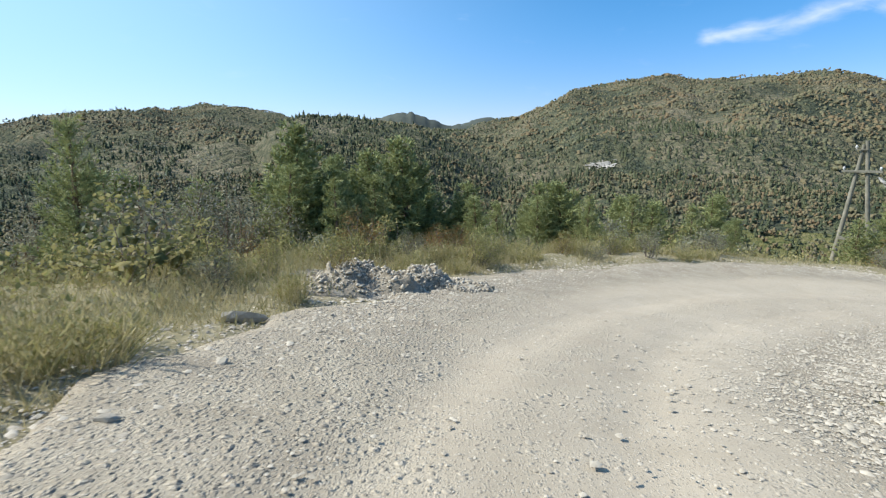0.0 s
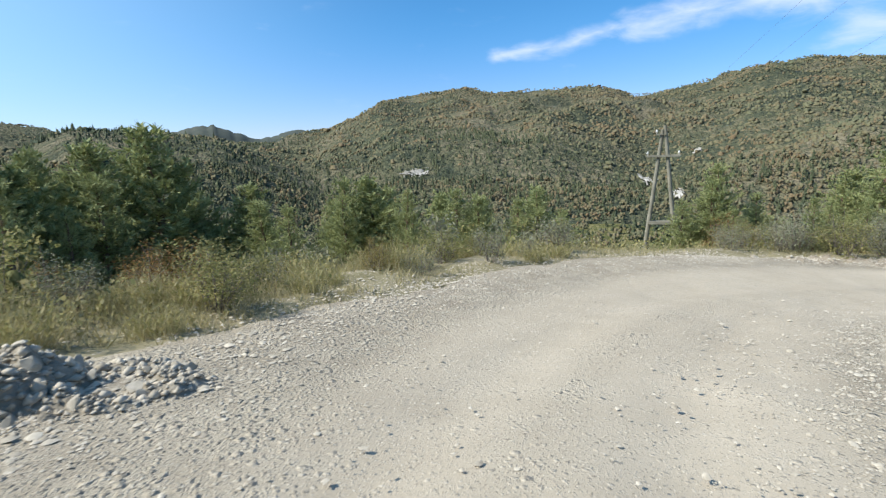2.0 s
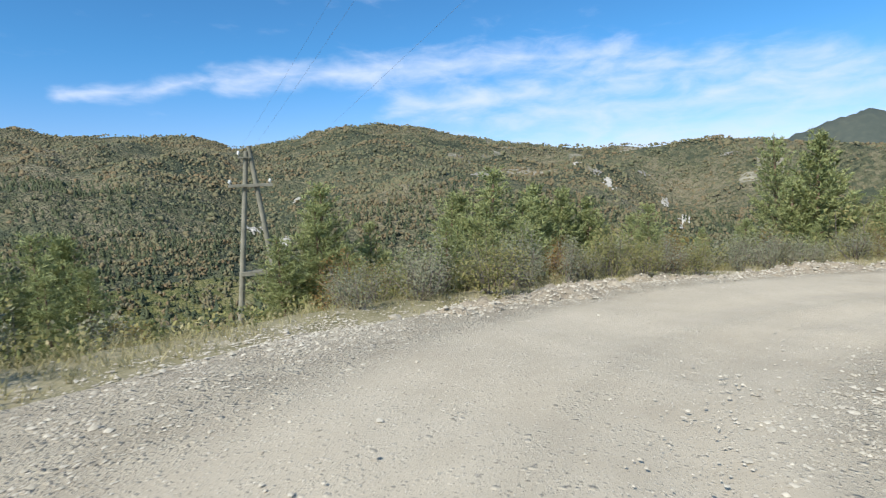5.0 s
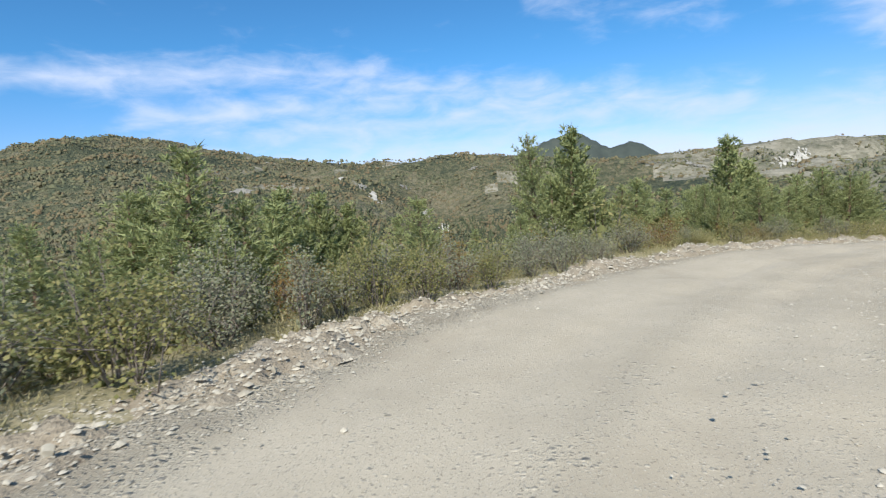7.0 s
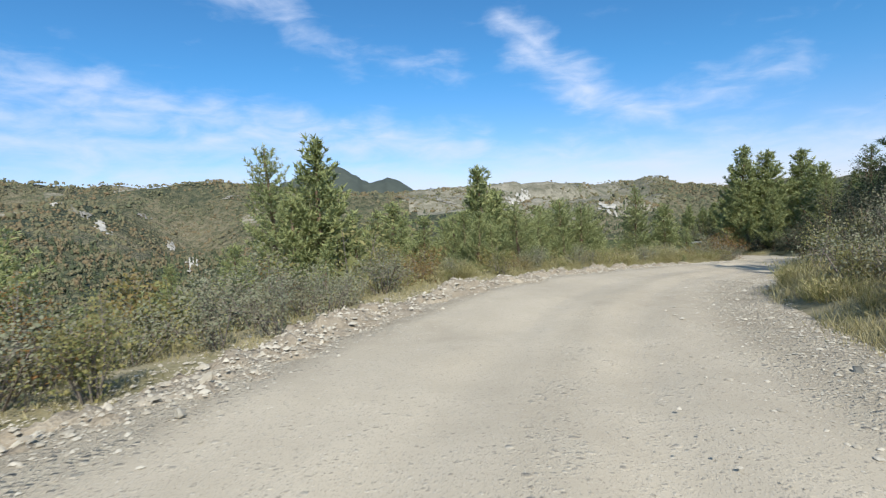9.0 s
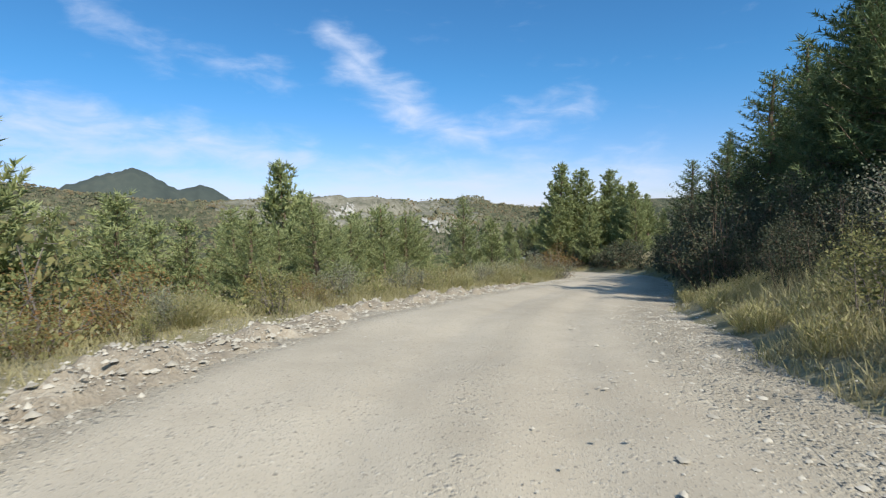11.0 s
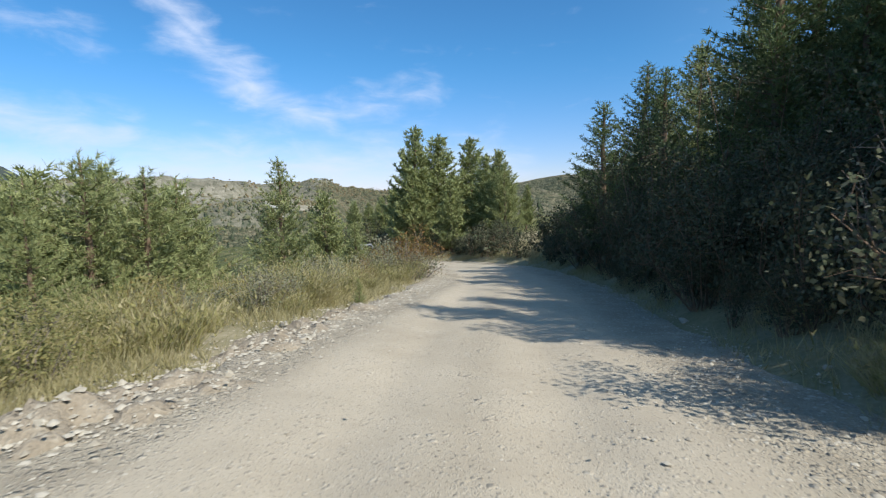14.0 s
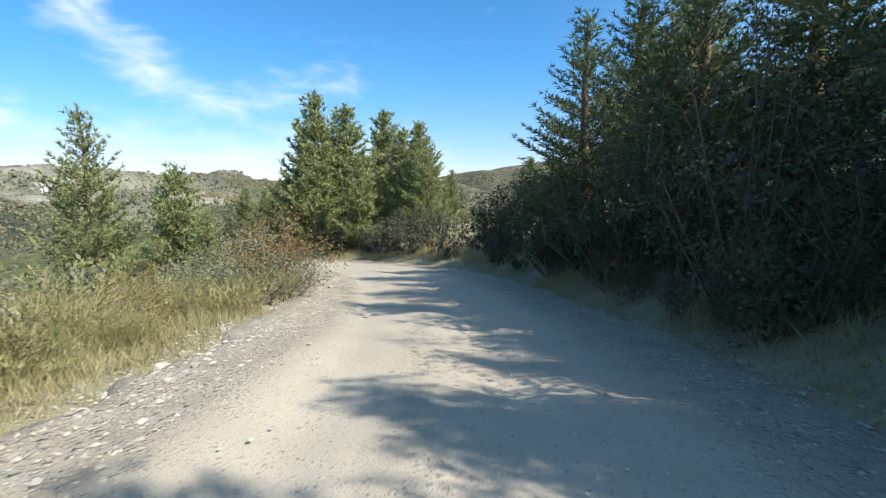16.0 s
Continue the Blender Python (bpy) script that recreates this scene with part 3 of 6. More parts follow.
# ---- far ridges behind the hills ----
def ridge_backdrop():
    prof = np.array([(-180, -2), (-60, -3), (-40, -2), (-14, 1.6), (-8, 2.9), (-5.8, 3.4), (-4, 3.6), (-2, 2.8), (0.2, 2.1), (2.5, 2.7), (3.6, 2.95), (5, 2.8), (8, 2.2), (40, 2), (70, 1.8), (88, 2.6), (92.5, 2.9), (95.5, 4.1),
                     (98.4, 4.85), (100, 4.15), (102, 2.85), (104, 3.35), (105.5, 2.7), (107.1, 1.75), (109, 1.2), (120, 0.4), (131, 0.2), (140, 0.1), (146, 0.3), (153, 0.9), (165, 1), (180, 2)])
    az = np.linspace(-180, 180, 1440, endpoint=False)
    k = np.linspace(-1, 1, 15)
    el = np.interp(az, prof[:, 0], prof[:, 1])
    A, K = np.meshgrid(az, k, indexing="ij")
    r = 3300 + 600 * K
    top = 3300 * np.tan(np.radians(el))[:, None]
    jag = 6 * fbm(A * 2.2, K * 2 + 9, 4, 61)
    z = EYE[2] - 250 + (top + 250 + jag) * (1 - np.abs(K)**1.3) + 45 * np.abs(K) * fbm(A / 1.5, K * 3, 4, 63)
    x, y = EYE[0] + r * np.sin(np.radians(A)), EYE[1] + r * np.cos(np.radians(A))
    me = mesh_from("backdrop", np.stack([x, y, z], -1).reshape(-1, 3), grid_faces(len(az), len(k), True), M_DISTANT, True)
    tagged(new("backdrop", me), "distant wooded mountain ridge with rounded peaks", "mountain", kind="structure")


M_DISTANT = shader("distant_forest", [(0.045, 0.056, 0.05), (0.065, 0.078, 0.066), (0.09, 0.098, 0.078)], 0.004, 0.03, 0.95, 0.6, 6.0)
ridge_backdrop()
rng = np.random.default_rng(7)


# ---- far woods: many small crowns over the slopes ----
def crowns(x, y, z, w, h, pointed):
    """Many ragged crowns as one set of arrays; each has a tip and two uneven rings."""
    n = len(x)
    k = 3
    ang = np.linspace(0, 2 * np.pi, k, endpoint=False)[None, :] + rng.uniform(0, 6.28, (n, 1))
    j1, j2 = rng.uniform(0.35, 1.45, (n, k)), rng.uniform(0.45, 1.35, (n, k))
    r1 = np.where(pointed, 0.30, 0.46)[:, None] * w[:, None] * j1
    r2 = np.where(pointed, 0.52, 0.50)[:, None] * w[:, None] * j2
    z1 = z[:, None] + h[:, None] * (np.where(pointed, 0.52, 0.70)[:, None] + rng.uniform(-0.2, 0.2, (n, k)))
    z2 = z[:, None] + h[:, None] * (0.12 + rng.uniform(-0.1, 0.1, (n, k)))
    v = np.zeros((n, 2 * k + 1, 3))
    v[:, 0] = np.stack([x + w * rng.uniform(-0.1, 0.1, n), y + w * rng.uniform(-0.1, 0.1, n), z + h], 1)
    v[:, 1:k + 1] = np.stack([x[:, None] + r1 * np.cos(ang), y[:, None] + r1 * np.sin(ang), z1], -1)
    v[:, k + 1:] = np.stack([x[:, None] + r2 * np.cos(ang), y[:, None] + r2 * np.sin(ang), z2], -1)
    f = []
    for i in range(k):
        i2 = (i + 1) % k
        f += [(0, 1 + i, 1 + i2), (1 + i, k + 1 + i, k + 1 + i2), (1 + i, k + 1 + i2, 1 + i2)]
    f = np.array(f)
    return v.reshape(-1, 3), (f[None] + (np.arange(n) * (2 * k + 1))[:, None, None]).reshape(-1, 3)


def far_woods():
    n = 105000
    az = rng.uniform(-52, 146, n)
    r = 330 * (1760 / 330)**(rng.uniform(0, 1, n)**0.62)
    x, y = EYE[0] + r * np.sin(np.radians(az)), EYE[1] + r * np.cos(np.radians(az))
    clear = fbm(x / 140, y / 140, 3, 51)
    south = smooth01((az - 47) / 33) * smooth01((r - 350) / 300)
    keep = (clear < 0.72 - 0.42 * south * rng.uniform(0.4, 1, n)) | (rng.uniform(0, 1, n) < 0.12)
    dry = smooth01((az - 107) / 8) * smooth01((131 - az) / 6) * smooth01((r - 620) / 260)
    keep &= (rng.uniform(0, 1, n) > 0.97 * dry) | (fbm(x / 110, y / 110, 2, 55) > 0.5)
    x, y, r, az = x[keep], y[keep], r[keep], az[keep]
    z = height(x, y)
    m = len(x)
    pointed = (fbm(x / 200, y / 200, 2, 53) + 0.9 * (az < 8) - 0.72 - 0.5 * (r > 600) + rng.uniform(-0.5, 0.5, m)) > 0
    s = rng.lognormal(0, 0.3, m) * (0.50 + 0.27 * np.clip(r / 1000, 0, 1.7))
    w = np.where(pointed, 3.0, 4.6) * s * rng.uniform(0.7, 1.4, m)
    h = np.where(pointed, 5.4, 3.3) * s
    for flag, name, label, mat in ((True, "conifer_wood", "dark green conifer wood covering the far slopes", M_CONIFER), (False, "autumn_wood", "deciduous wood in green, yellow and rust autumn colours on far slopes", M_WOODS)):
        q = pointed == flag
        v, f = crowns(x[q], y[q], z[q] - 0.6, w[q], h[q], pointed[q])
        tagged(new(name, mesh_from(name, v, f, mat, False)), label, "woodland", kind="stuff")


M_CONIFER = shader("conifer_crowns", [(0.034, 0.05, 0.033), (0.054, 0.073, 0.045), (0.08, 0.098, 0.054), (0.108, 0.12, 0.062)], 0.01, 0.3, 0.9, 1.0, 1.0, per="island", leaf=0.1, spread=0.7, clump=1.1)
far_woods()


def valley_woods():
    """Lumpy crowns on the slope below the road, between the roadside and the far woods."""
    n = 13000
    az = rng.uniform(-56, 150, n)
    r = np.sqrt(rng.uniform(78**2, 400**2, n))
    x, y = EYE[0] + r * np.sin(np.radians(az)), EYE[1] + r * np.cos(np.radians(az))
    f = frame_of(x, y)
    keep = (np.maximum(f[0] - f[2], (-f[0] - f[3]) * 0.9) > 34) & (rng.uniform(0, 1, n) < 0.5 + 0.4 * (r > 120))
    x, y = x[keep], y[keep]
    z = height(x, y)
    pointed = rng.uniform(0, 1, len(x)) < 0.45
    for flag, name, label, mat in ((True, "conifer_wood", "green conifers on the slope below the road", M_CONIFER), (False, "autumn_wood", "bushy autumn trees on the slope below the road", M_WOODS)):
        q = np.flatnonzero(pointed == flag)
        k = 7
        qi = np.repeat(q, k)
        lev = np.tile(np.linspace(0, 1, k), len(q))
        size = np.repeat(rng.uniform(0.7, 1.35, len(q)), k)
        m = len(qi)
        if flag:
            w, h = (2.9 - 2.2 * lev) * size * rng.uniform(0.75, 1.2, m), 1.7 * size
            dx, dy, dz = rng.normal(0, 0.2, m), rng.normal(0, 0.2, m), lev * 4.0 * size
        else:
            w, h = rng.uniform(1.2, 2.2, m) * size, rng.uniform(1.0, 1.8, m) * size
            dx, dy, dz = rng.normal(0, 1.0, m) * size, rng.normal(0, 1.0, m) * size, rng.uniform(0, 2.0, m) * size
        v, f = crowns(x[qi] + dx, y[qi] + dy, z[qi] - 0.4 + dz, w, h, np.full(m, flag))
        tagged(new(name, mesh_from(name, v, f, mat, False)), label, "woodland", kind="stuff")


valley_woods()


# ---- near plants ----
def part(name, me, parent, label=""):
    ob = new(name, me)
    ob.parent = parent
    if label:
        tagged(ob, label)
    return ob


def tube(points, radii, k=5):
    """Vertices and quads of a tapering tube along points."""
    p = np.asarray(points, float)
    n = len(p)
    t = np.gradient(p, axis=0)
    t /= np.linalg.norm(t, axis=1)[:, None] + 1e-9
    ref = np.where(np.abs(t[:, 2:3]) > 0.9, [[1.0, 0, 0]], [[0, 0, 1.0]])
    u = np.cross(t, ref); u /= np.linalg.norm(u, axis=1)[:, None] + 1e-9
    v = np.cross(t, u)
    a = np.linspace(0, 2 * np.pi, k, endpoint=False)
    ring = p[:, None] + np.asarray(radii)[:, None, None] * (np.cos(a)[None, :, None] * u[:, None] + np.sin(a)[None, :, None] * v[:, None])
    i, j = np.meshgrid(np.arange(n - 1), np.arange(k), indexing="ij")
    j2 = (j + 1) % k
    f = np.stack([i * k + j, i * k + j2, (i + 1) * k + j2, (i + 1) * k + j], -1).reshape(-1, 4)
    return ring.reshape(-1, 3), f


def joined(sets):
    vs, fs, o = [], [], 0
    for v, f in sets:
        vs.append(v); fs.append(f + o); o += len(v)
    return np.concatenate(vs), np.concatenate(fs)


def blades(p, d, length, width, count, spread, r, leafy=False):
    """Bunches of narrow needles: at each p, count of them, leaning out from d."""
    n = len(p)
    P, D = np.repeat(p, count, 0), np.repeat(d, count, 0)
    q = r.normal(0, 1, (n * count, 3))
    q -= (q * D).sum(1)[:, None] * D
    q /= np.linalg.norm(q, axis=1)[:, None] + 1e-9
    L = np.repeat(np.broadcast_to(length, n), count) * r.uniform(0.7, 1.2, n * count)
    tip = D * r.uniform(0.35, 1.0, (n * count, 1)) + q * spread * r.uniform(0.4, 1.0, (n * count, 1))
    tip /= np.linalg.norm(tip, axis=1)[:, None] + 1e-9
    side = np.cross(tip, r.normal(0, 1, (n * count, 3)))
    side /= np.linalg.norm(side, axis=1)[:, None] + 1e-9
    W = np.repeat(np.broadcast_to(width, n), count)[:, None] * r.uniform(0.7, 1.3, (n * count, 1))
    base = P + D * (L * r.uniform(-0.3, 0.2, n * count))[:, None]
    mid = base + tip * (L * 0.45)[:, None]
    if leafy:
        return np.stack([base, mid + side * W / 2, base + tip * L[:, None], mid - side * W / 2], 1).reshape(-1, 3), np.arange(4 * n * count).reshape(-1, 4)
    return np.stack([base + side * W / 2, base + tip * L[:, None], base - side * W / 2], 1).reshape(-1, 3), np.arange(3 * n * count).reshape(-1, 3)


def pine(seed, h, spread, bare, lean=0.0, dense=1.0, flat=0.0, needles=13, fat=0.034, long=1.0, mat=None):
    """A pine of height h: a tapered trunk, whorls of limbs that turn up at their ends, and bunches of needles."""
    r = np.random.default_rng(seed)
    root = tagged(new("pine_tree"), "", "tree")
    zs = np.linspace(-0.25, h * 0.97, 9)
    wob = np.cumsum(r.normal(0, 0.025, (9, 2)), 0) * h / 6
    line = np.column_stack([wob[:, 0] + lean * zs, wob[:, 1], zs])
    rad = 0.022 * h * (1 - zs / (h * 1.02))**0.8 + 0.012
    part("trunk", mesh_from("trunk", *tube(line, rad, 7), M_BARK, True), root, "brown scaly bark")
    at = lambda z: np.array([np.interp(z, zs, line[:, i]) for i in range(3)])
    limbs, tp, td, tl = [], [], [], []
    gap = 0.13 / dense * (0.7 + 0.06 * h)
    z = h * bare + 0.12
    while z < h * 0.95:
        u = (z - h * bare) / (h * (1 - bare))
        reach = spread * ((1 - u)**0.9 * (0.72 + 0.28 * min(1, u * 5 + 0.2)) if not flat else (1 - u**2.5) * (0.5 + 0.5 * u)) + 0.10
        n = int(r.integers(4, 7))
        a0 = r.uniform(0, 6.28)
        for i in range(n):
            a = a0 + i * 6.283 / n + r.normal(0, 0.22)
            L = reach * r.uniform(0.55, 1.2)
            up = 0.10 + 0.6 * u + r.normal(0, 0.12)
            s = np.linspace(0, 1, 5)
            out = np.column_stack([np.cos(a) * L * s, np.sin(a) * L * s, L * (up * s * 0.55 + 0.40 * s**2.2)])
            pts = at(z + r.normal(0, 0.06)) + out
            if L > 0.45:
                limbs.append(tube(pts[[0, 2, 4]], np.linspace(0.008 + 0.011 * L, 0.004, 3), 3))
            ahead, across = np.array([np.cos(a), np.sin(a), 0.25 + 0.5 * u]), np.array([-np.sin(a), np.cos(a), 0.0])
            # the limb's own needles, then side shoots that turn upward at their tips
            for sv in np.arange(0.22, 1.0001, gap / max(L, gap)):
                p = np.array([np.interp(sv, s, pts[:, k]) for k in range(3)])
                d = ahead + (0, 0, 0.5 * sv) + r.normal(0, 0.16, 3)
                tp.append(p); td.append(d / np.linalg.norm(d)); tl.append(r.uniform(0.12, 0.17))
            m = max(2, int(L / 0.17))
            for sv in np.linspace(0.25, 0.97, m):
                p = np.array([np.interp(sv, s, pts[:, k]) for k in range(3)])
                for sgn in (-1, 1):
                    sl = (0.10 + 0.30 * L * (1.05 - sv)) * r.uniform(0.6, 1.25)
                    d = ahead * 0.75 + across * sgn * r.uniform(0.6, 1.1) + (0, 0, r.uniform(-0.05, 0.45))
                    d /= np.linalg.norm(d)
                    for q in np.arange(gap * 0.6, sl + gap * 0.6, gap):
                        e = d + (0, 0, 0.5 * q / sl) + r.normal(0, 0.12, 3)
                        tp.append(p + d * min(q, sl) + (0, 0, 0.18 * q * q / sl)); td.append(e / np.linalg.norm(e)); tl.append(r.uniform(0.11, 0.16))
        z += r.uniform(0.20, 0.32) * (0.72 + 0.05 * h)
    for sv in np.arange(h * 0.80, h, 0.07 + 0.004 * h):
        tp.append(at(min(sv, h * 0.97)) + (0, 0, max(0, sv - h * 0.97))); td.append(np.array([r.normal(0, 0.1), r.normal(0, 0.1), 1.0])); tl.append(0.15)
    v, f = blades(np.array(tp), np.array(td), np.array(tl) * long, fat, needles, 0.85, r)
    if limbs:
        part("branchwork", mesh_from("branchwork", *joined(limbs), M_BARK, True), root)
    part("crown", mesh_from("crown", v, f, mat or M_NEEDLE), root, "green needles in upright bunches")
    return root


def shrub(seed, name, label, mat, width, h, leaves, size, twiggy=0.5):
    """A shrub: stems that fork from the base and leaves gathered round them in uneven lumps."""
    r = np.random.default_rng(seed)
    root = tagged(new(name), label, "bush")
    stems, lp = [], []
    n = int(10 + 8 * twiggy)
    for i in range(n):
        a, out = r.uniform(0, 6.28), r.uniform(0.1, 1.0)**0.7
        hh = h * (1.05 - 0.55 * out**2) * r.uniform(0.65, 1.1)
        end = np.array([np.cos(a) * out * width / 2, np.sin(a) * out * width / 2, hh])
        s = np.linspace(0, 1, 5)[:, None]
        bend = r.normal(0, 0.10, 3) * width
        pts = np.array([np.cos(a), np.sin(a), 0]) * 0.06 * width * (1 - s) + end * (0.25 * s + 0.75 * s**np.array([1.3, 1.3, 0.85])) + bend * np.sin(np.pi * s)
        pts[0, 2] = -0.12
        stems.append(tube(pts[[0, 2, 4]], np.linspace(0.018, 0.005, 3), 3))
        for k in range(4 if twiggy > 0.2 else 2):
            sv = r.uniform(0.35, 0.95)
            p = np.array([np.interp(sv, s[:, 0], pts[:, q]) for q in range(3)])
            d = r.normal(0, 1, 3) + (0, 0, 0.7)
            d = d / np.linalg.norm(d) * r.uniform(0.15, 0.32) * width * 0.6
            stems.append(tube(np.array([p, p + d]), [0.006, 0.003], 3))
            lp.append(p + d)
        lp.append(pts[-1])
    c = np.array(lp)
    pick = r.integers(0, len(c), leaves)
    p = c[pick] + np.clip(r.normal(0, 1, (leaves, 3)), -1.7, 1.7) * np.array([0.07, 0.07, 0.065]) * min(width, 2.2)
    p[:, 2] = np.abs(p[:, 2])
    d = r.normal(0, 1, (leaves, 3)); d /= np.linalg.norm(d, axis=1)[:, None]
    v, f = blades(p, d, r.uniform(0.8, 1.3, leaves) * size, size * 0.62, 1, 0.6, r, True)
    near = size < 0.1
    bare = leaves < 550 and near
    lump = c[r.integers(0, len(c), 44 if near else 24)] * ((0.62, 0.62, 0.72) if near else (0.78, 0.78, 0.80)) * r.uniform(0.7, 1.1, (44 if near else 24, 1))
    m = len(lump)
    big = (0.03, 0.065) if near else (0.07, 0.15)
    lv, lf = crowns(lump[:, 0], lump[:, 1], np.maximum(lump[:, 2] - 0.1 * h, -0.05), r.uniform(*big, m) * width, r.uniform(*big, m) * h, np.zeros(m, bool))
    f = np.concatenate([f[:, [0, 1, 2]], f[:, [0, 2, 3]]])
    if not bare:
        v, f = joined([(v, f), (lv, lf)])
    part("twigwork", mesh_from("twigwork", *joined(stems), M_BARK if mat in (M_THICKET_SHADE, M_PALE) and leaves > 600 else M_TWIG, True), root, "thin grey-brown stems")
    part("foliage", mesh_from("foliage", v, f, mat), root)
    return root


def run_at(x, y):
    return float(RUN[np.argmin(np.hypot(LINE[:, 0] - x, LINE[:, 1] - y))])


R0, R4, R65, R8, R10, R125, R16 = run_at(0, 0), run_at(5.45, 10.6), run_at(12.45, 13.3), run_at(16.9, 12.8), run_at(22.5, 10), run_at(29.9, 3.3), run_at(38.1, -9.4)
REND = run_at(64.6, -34.5)


KINDS = {}


def plant(kind, x, y, h, group, label="", wide=1.0):
    """Stand a plant of a kind, h metres high, at a place: the first of a variant is built, the others are copies of it."""
    f = frame_of(x, y)
    run, lat = run_at(x, y), f[0][0]
    if kind in ("young", "pine"):
        # pines on the right bank take the needles with shade painted in
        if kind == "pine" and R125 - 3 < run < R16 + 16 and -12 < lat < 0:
            kind = "pine_near_shaded"
        elif kind == "young" and R125 + 8 < run < R16 + 18 and 0 < lat < 13:
            kind = "young_near"
        elif abs(lat) > (18 if kind == "young" else 14) or run > R16 + 32:
            kind = kind + "_far"
    elif kind in ("grey", "olive", "yellow", "bank"):
        if max(lat - f[2][0] - 3.2, -lat - f[3][0] - 9.0) > 0 or run > R16 + (14 if kind == "bank" else 22):
            kind = kind + "_far"
    i = int(rng.integers(0, len(KINDS[kind])))
    slot = KINDS[kind][i]
    s = h / slot["h"]
    m = Matrix.LocRotScale((x, y, h1(x, y) - 0.04), Euler((rng.normal(0, 0.03), rng.normal(0, 0.03), rng.uniform(0, 6.28))), (s * wide, s * wide, s))
    if slot["ob"] is None:
        slot["ob"] = slot["make"]()
        ob = slot["ob"]
        ob.matrix_basis = m
    else:
        base = slot["ob"]
        keep = base.matrix_basis.copy()
        base.matrix_basis = Matrix.Identity(4)
        ob = copy_thing(base, m)
        base.matrix_basis = keep
    tagged(ob, label or slot["label"], slot["cat"], group)
    return ob


def kind(name, cat, label, makes):
    KINDS[name] = [{"ob": None, "make": mk, "h": hh, "label": label, "cat": cat} for hh, mk in makes]


LBL_YOUNG, LBL_PINE = "young green pine with upright shoots, branched to the ground", "dark green pine tree with spreading whorled limbs"
kind("young", "tree", LBL_YOUNG, [(5.0, lambda s=s: pine(s, 5.0, 1.55, 0.02, dense=0.8, needles=6, fat=0.034, long=1.35)) for s in (11, 12, 13, 14)])
kind("young_near", "tree", LBL_YOUNG, [(5.0, lambda s=s: pine(s, 5.0, 1.55, 0.02, dense=1.05, needles=8, fat=0.022, long=1.15)) for s in (18, 19)])
kind("young_far", "tree", LBL_YOUNG, [(5.0, lambda s=s: pine(s, 5.0, 1.5, 0.02, dense=0.45, needles=6, fat=0.06, long=1.9)) for s in (15, 16, 17)])
kind("pine", "tree", LBL_PINE, [(9.0, lambda s=s: pine(s, 9.0, 2.4, 0.06, dense=0.62, needles=6, fat=0.045, long=1.7)) for s in (21, 22, 23)])
kind("pine_near_shaded", "tree", LBL_PINE, [(9.0, lambda s=s: pine(s, 9.0, 2.3, 0.05, dense=0.72, needles=7, fat=0.034, long=1.45, mat=M_NEEDLE_SHADE)) for s in (26, 27)])
kind("pine_far", "tree", LBL_PINE, [(9.0, lambda s=s: pine(s, 9.0, 2.4, 0.06, dense=0.36, needles=6, fat=0.085, long=2.3)) for s in (24, 25)])
kind("flat", "tree", "old pine with a thin uneven crown on bare upper limbs", [(10.0, lambda s=s: pine(s, 10.0, 2.0, 0.12, dense=0.6, flat=1, needles=6, fat=0.045, long=1.7)) for s in (31,)])
M_PALE = shader("pale_bush_leaves", [(0.13, 0.145, 0.09), (0.21, 0.22, 0.145), (0.30, 0.295, 0.22), (0.27, 0.24, 0.165)], 1.3, 9, 0.8, 0, 0, per="island", leaf=0.25, spread=0.8)
kind("grey", "bush", "grey-leaved thorny shrub beside the gravel road", [(1.4, lambda s=s: shrub(s, "thorn_shrub", "", M_GREY, 2.0, 1.4, 1700, 0.055)) for s in (41, 42, 43)])
kind("big", "bush", "tall grey-green bush with pale leaves and tangled stems", [(3.2, lambda s=s: shrub(s, "bush", "", M_PALE, 3.2, 3.2, 2900, 0.07, 1.6)) for s in (81, 82)])
kind("olive", "bush", "olive green roadside shrub with small leaves", [(1.6, lambda s=s: shrub(s, "olive_shrub", "", M_OLIVE, 1.9, 1.6, 2100, 0.06)) for s in (51, 52, 53)])
kind("yellow", "bush", "shrub with yellow autumn leaves on thin stems", [(2.0, lambda s=s: shrub(s, "yellow_shrub", "", M_YELLOW, 1.7, 2.0, 2200, 0.055, 0.8)) for s in (61, 62)])
for nm, mt, wd, hh, sd, lb in (("grey", M_GREY, 2.0, 1.4, 44, "grey-leaved thorny shrub on the slope"), ("olive", M_OLIVE, 1.9, 1.6, 54, "olive green shrub with small leaves on the slope"), ("yellow", M_YELLOW, 1.7, 2.0, 64, "shrub with yellow autumn leaves on the slope")):
    kind(nm + "_far", "bush", lb, [(hh, lambda s=s, mt=mt, wd=wd, hh=hh, nm=nm: shrub(s, {"grey": "thorn_shrub", "olive": "olive_shrub", "yellow": "yellow_shrub"}[nm], "", mt, wd, hh, 460, 0.115, 0.1)) for s in (sd, sd + 100)])
kind("rust", "bush", "shrub with rust-red autumn leaves", [(1.5, lambda s=s: shrub(s, "rust_shrub", "", M_RUST, 1.8, 1.5, 1900, 0.05, 0.8)) for s in (71, 72)])


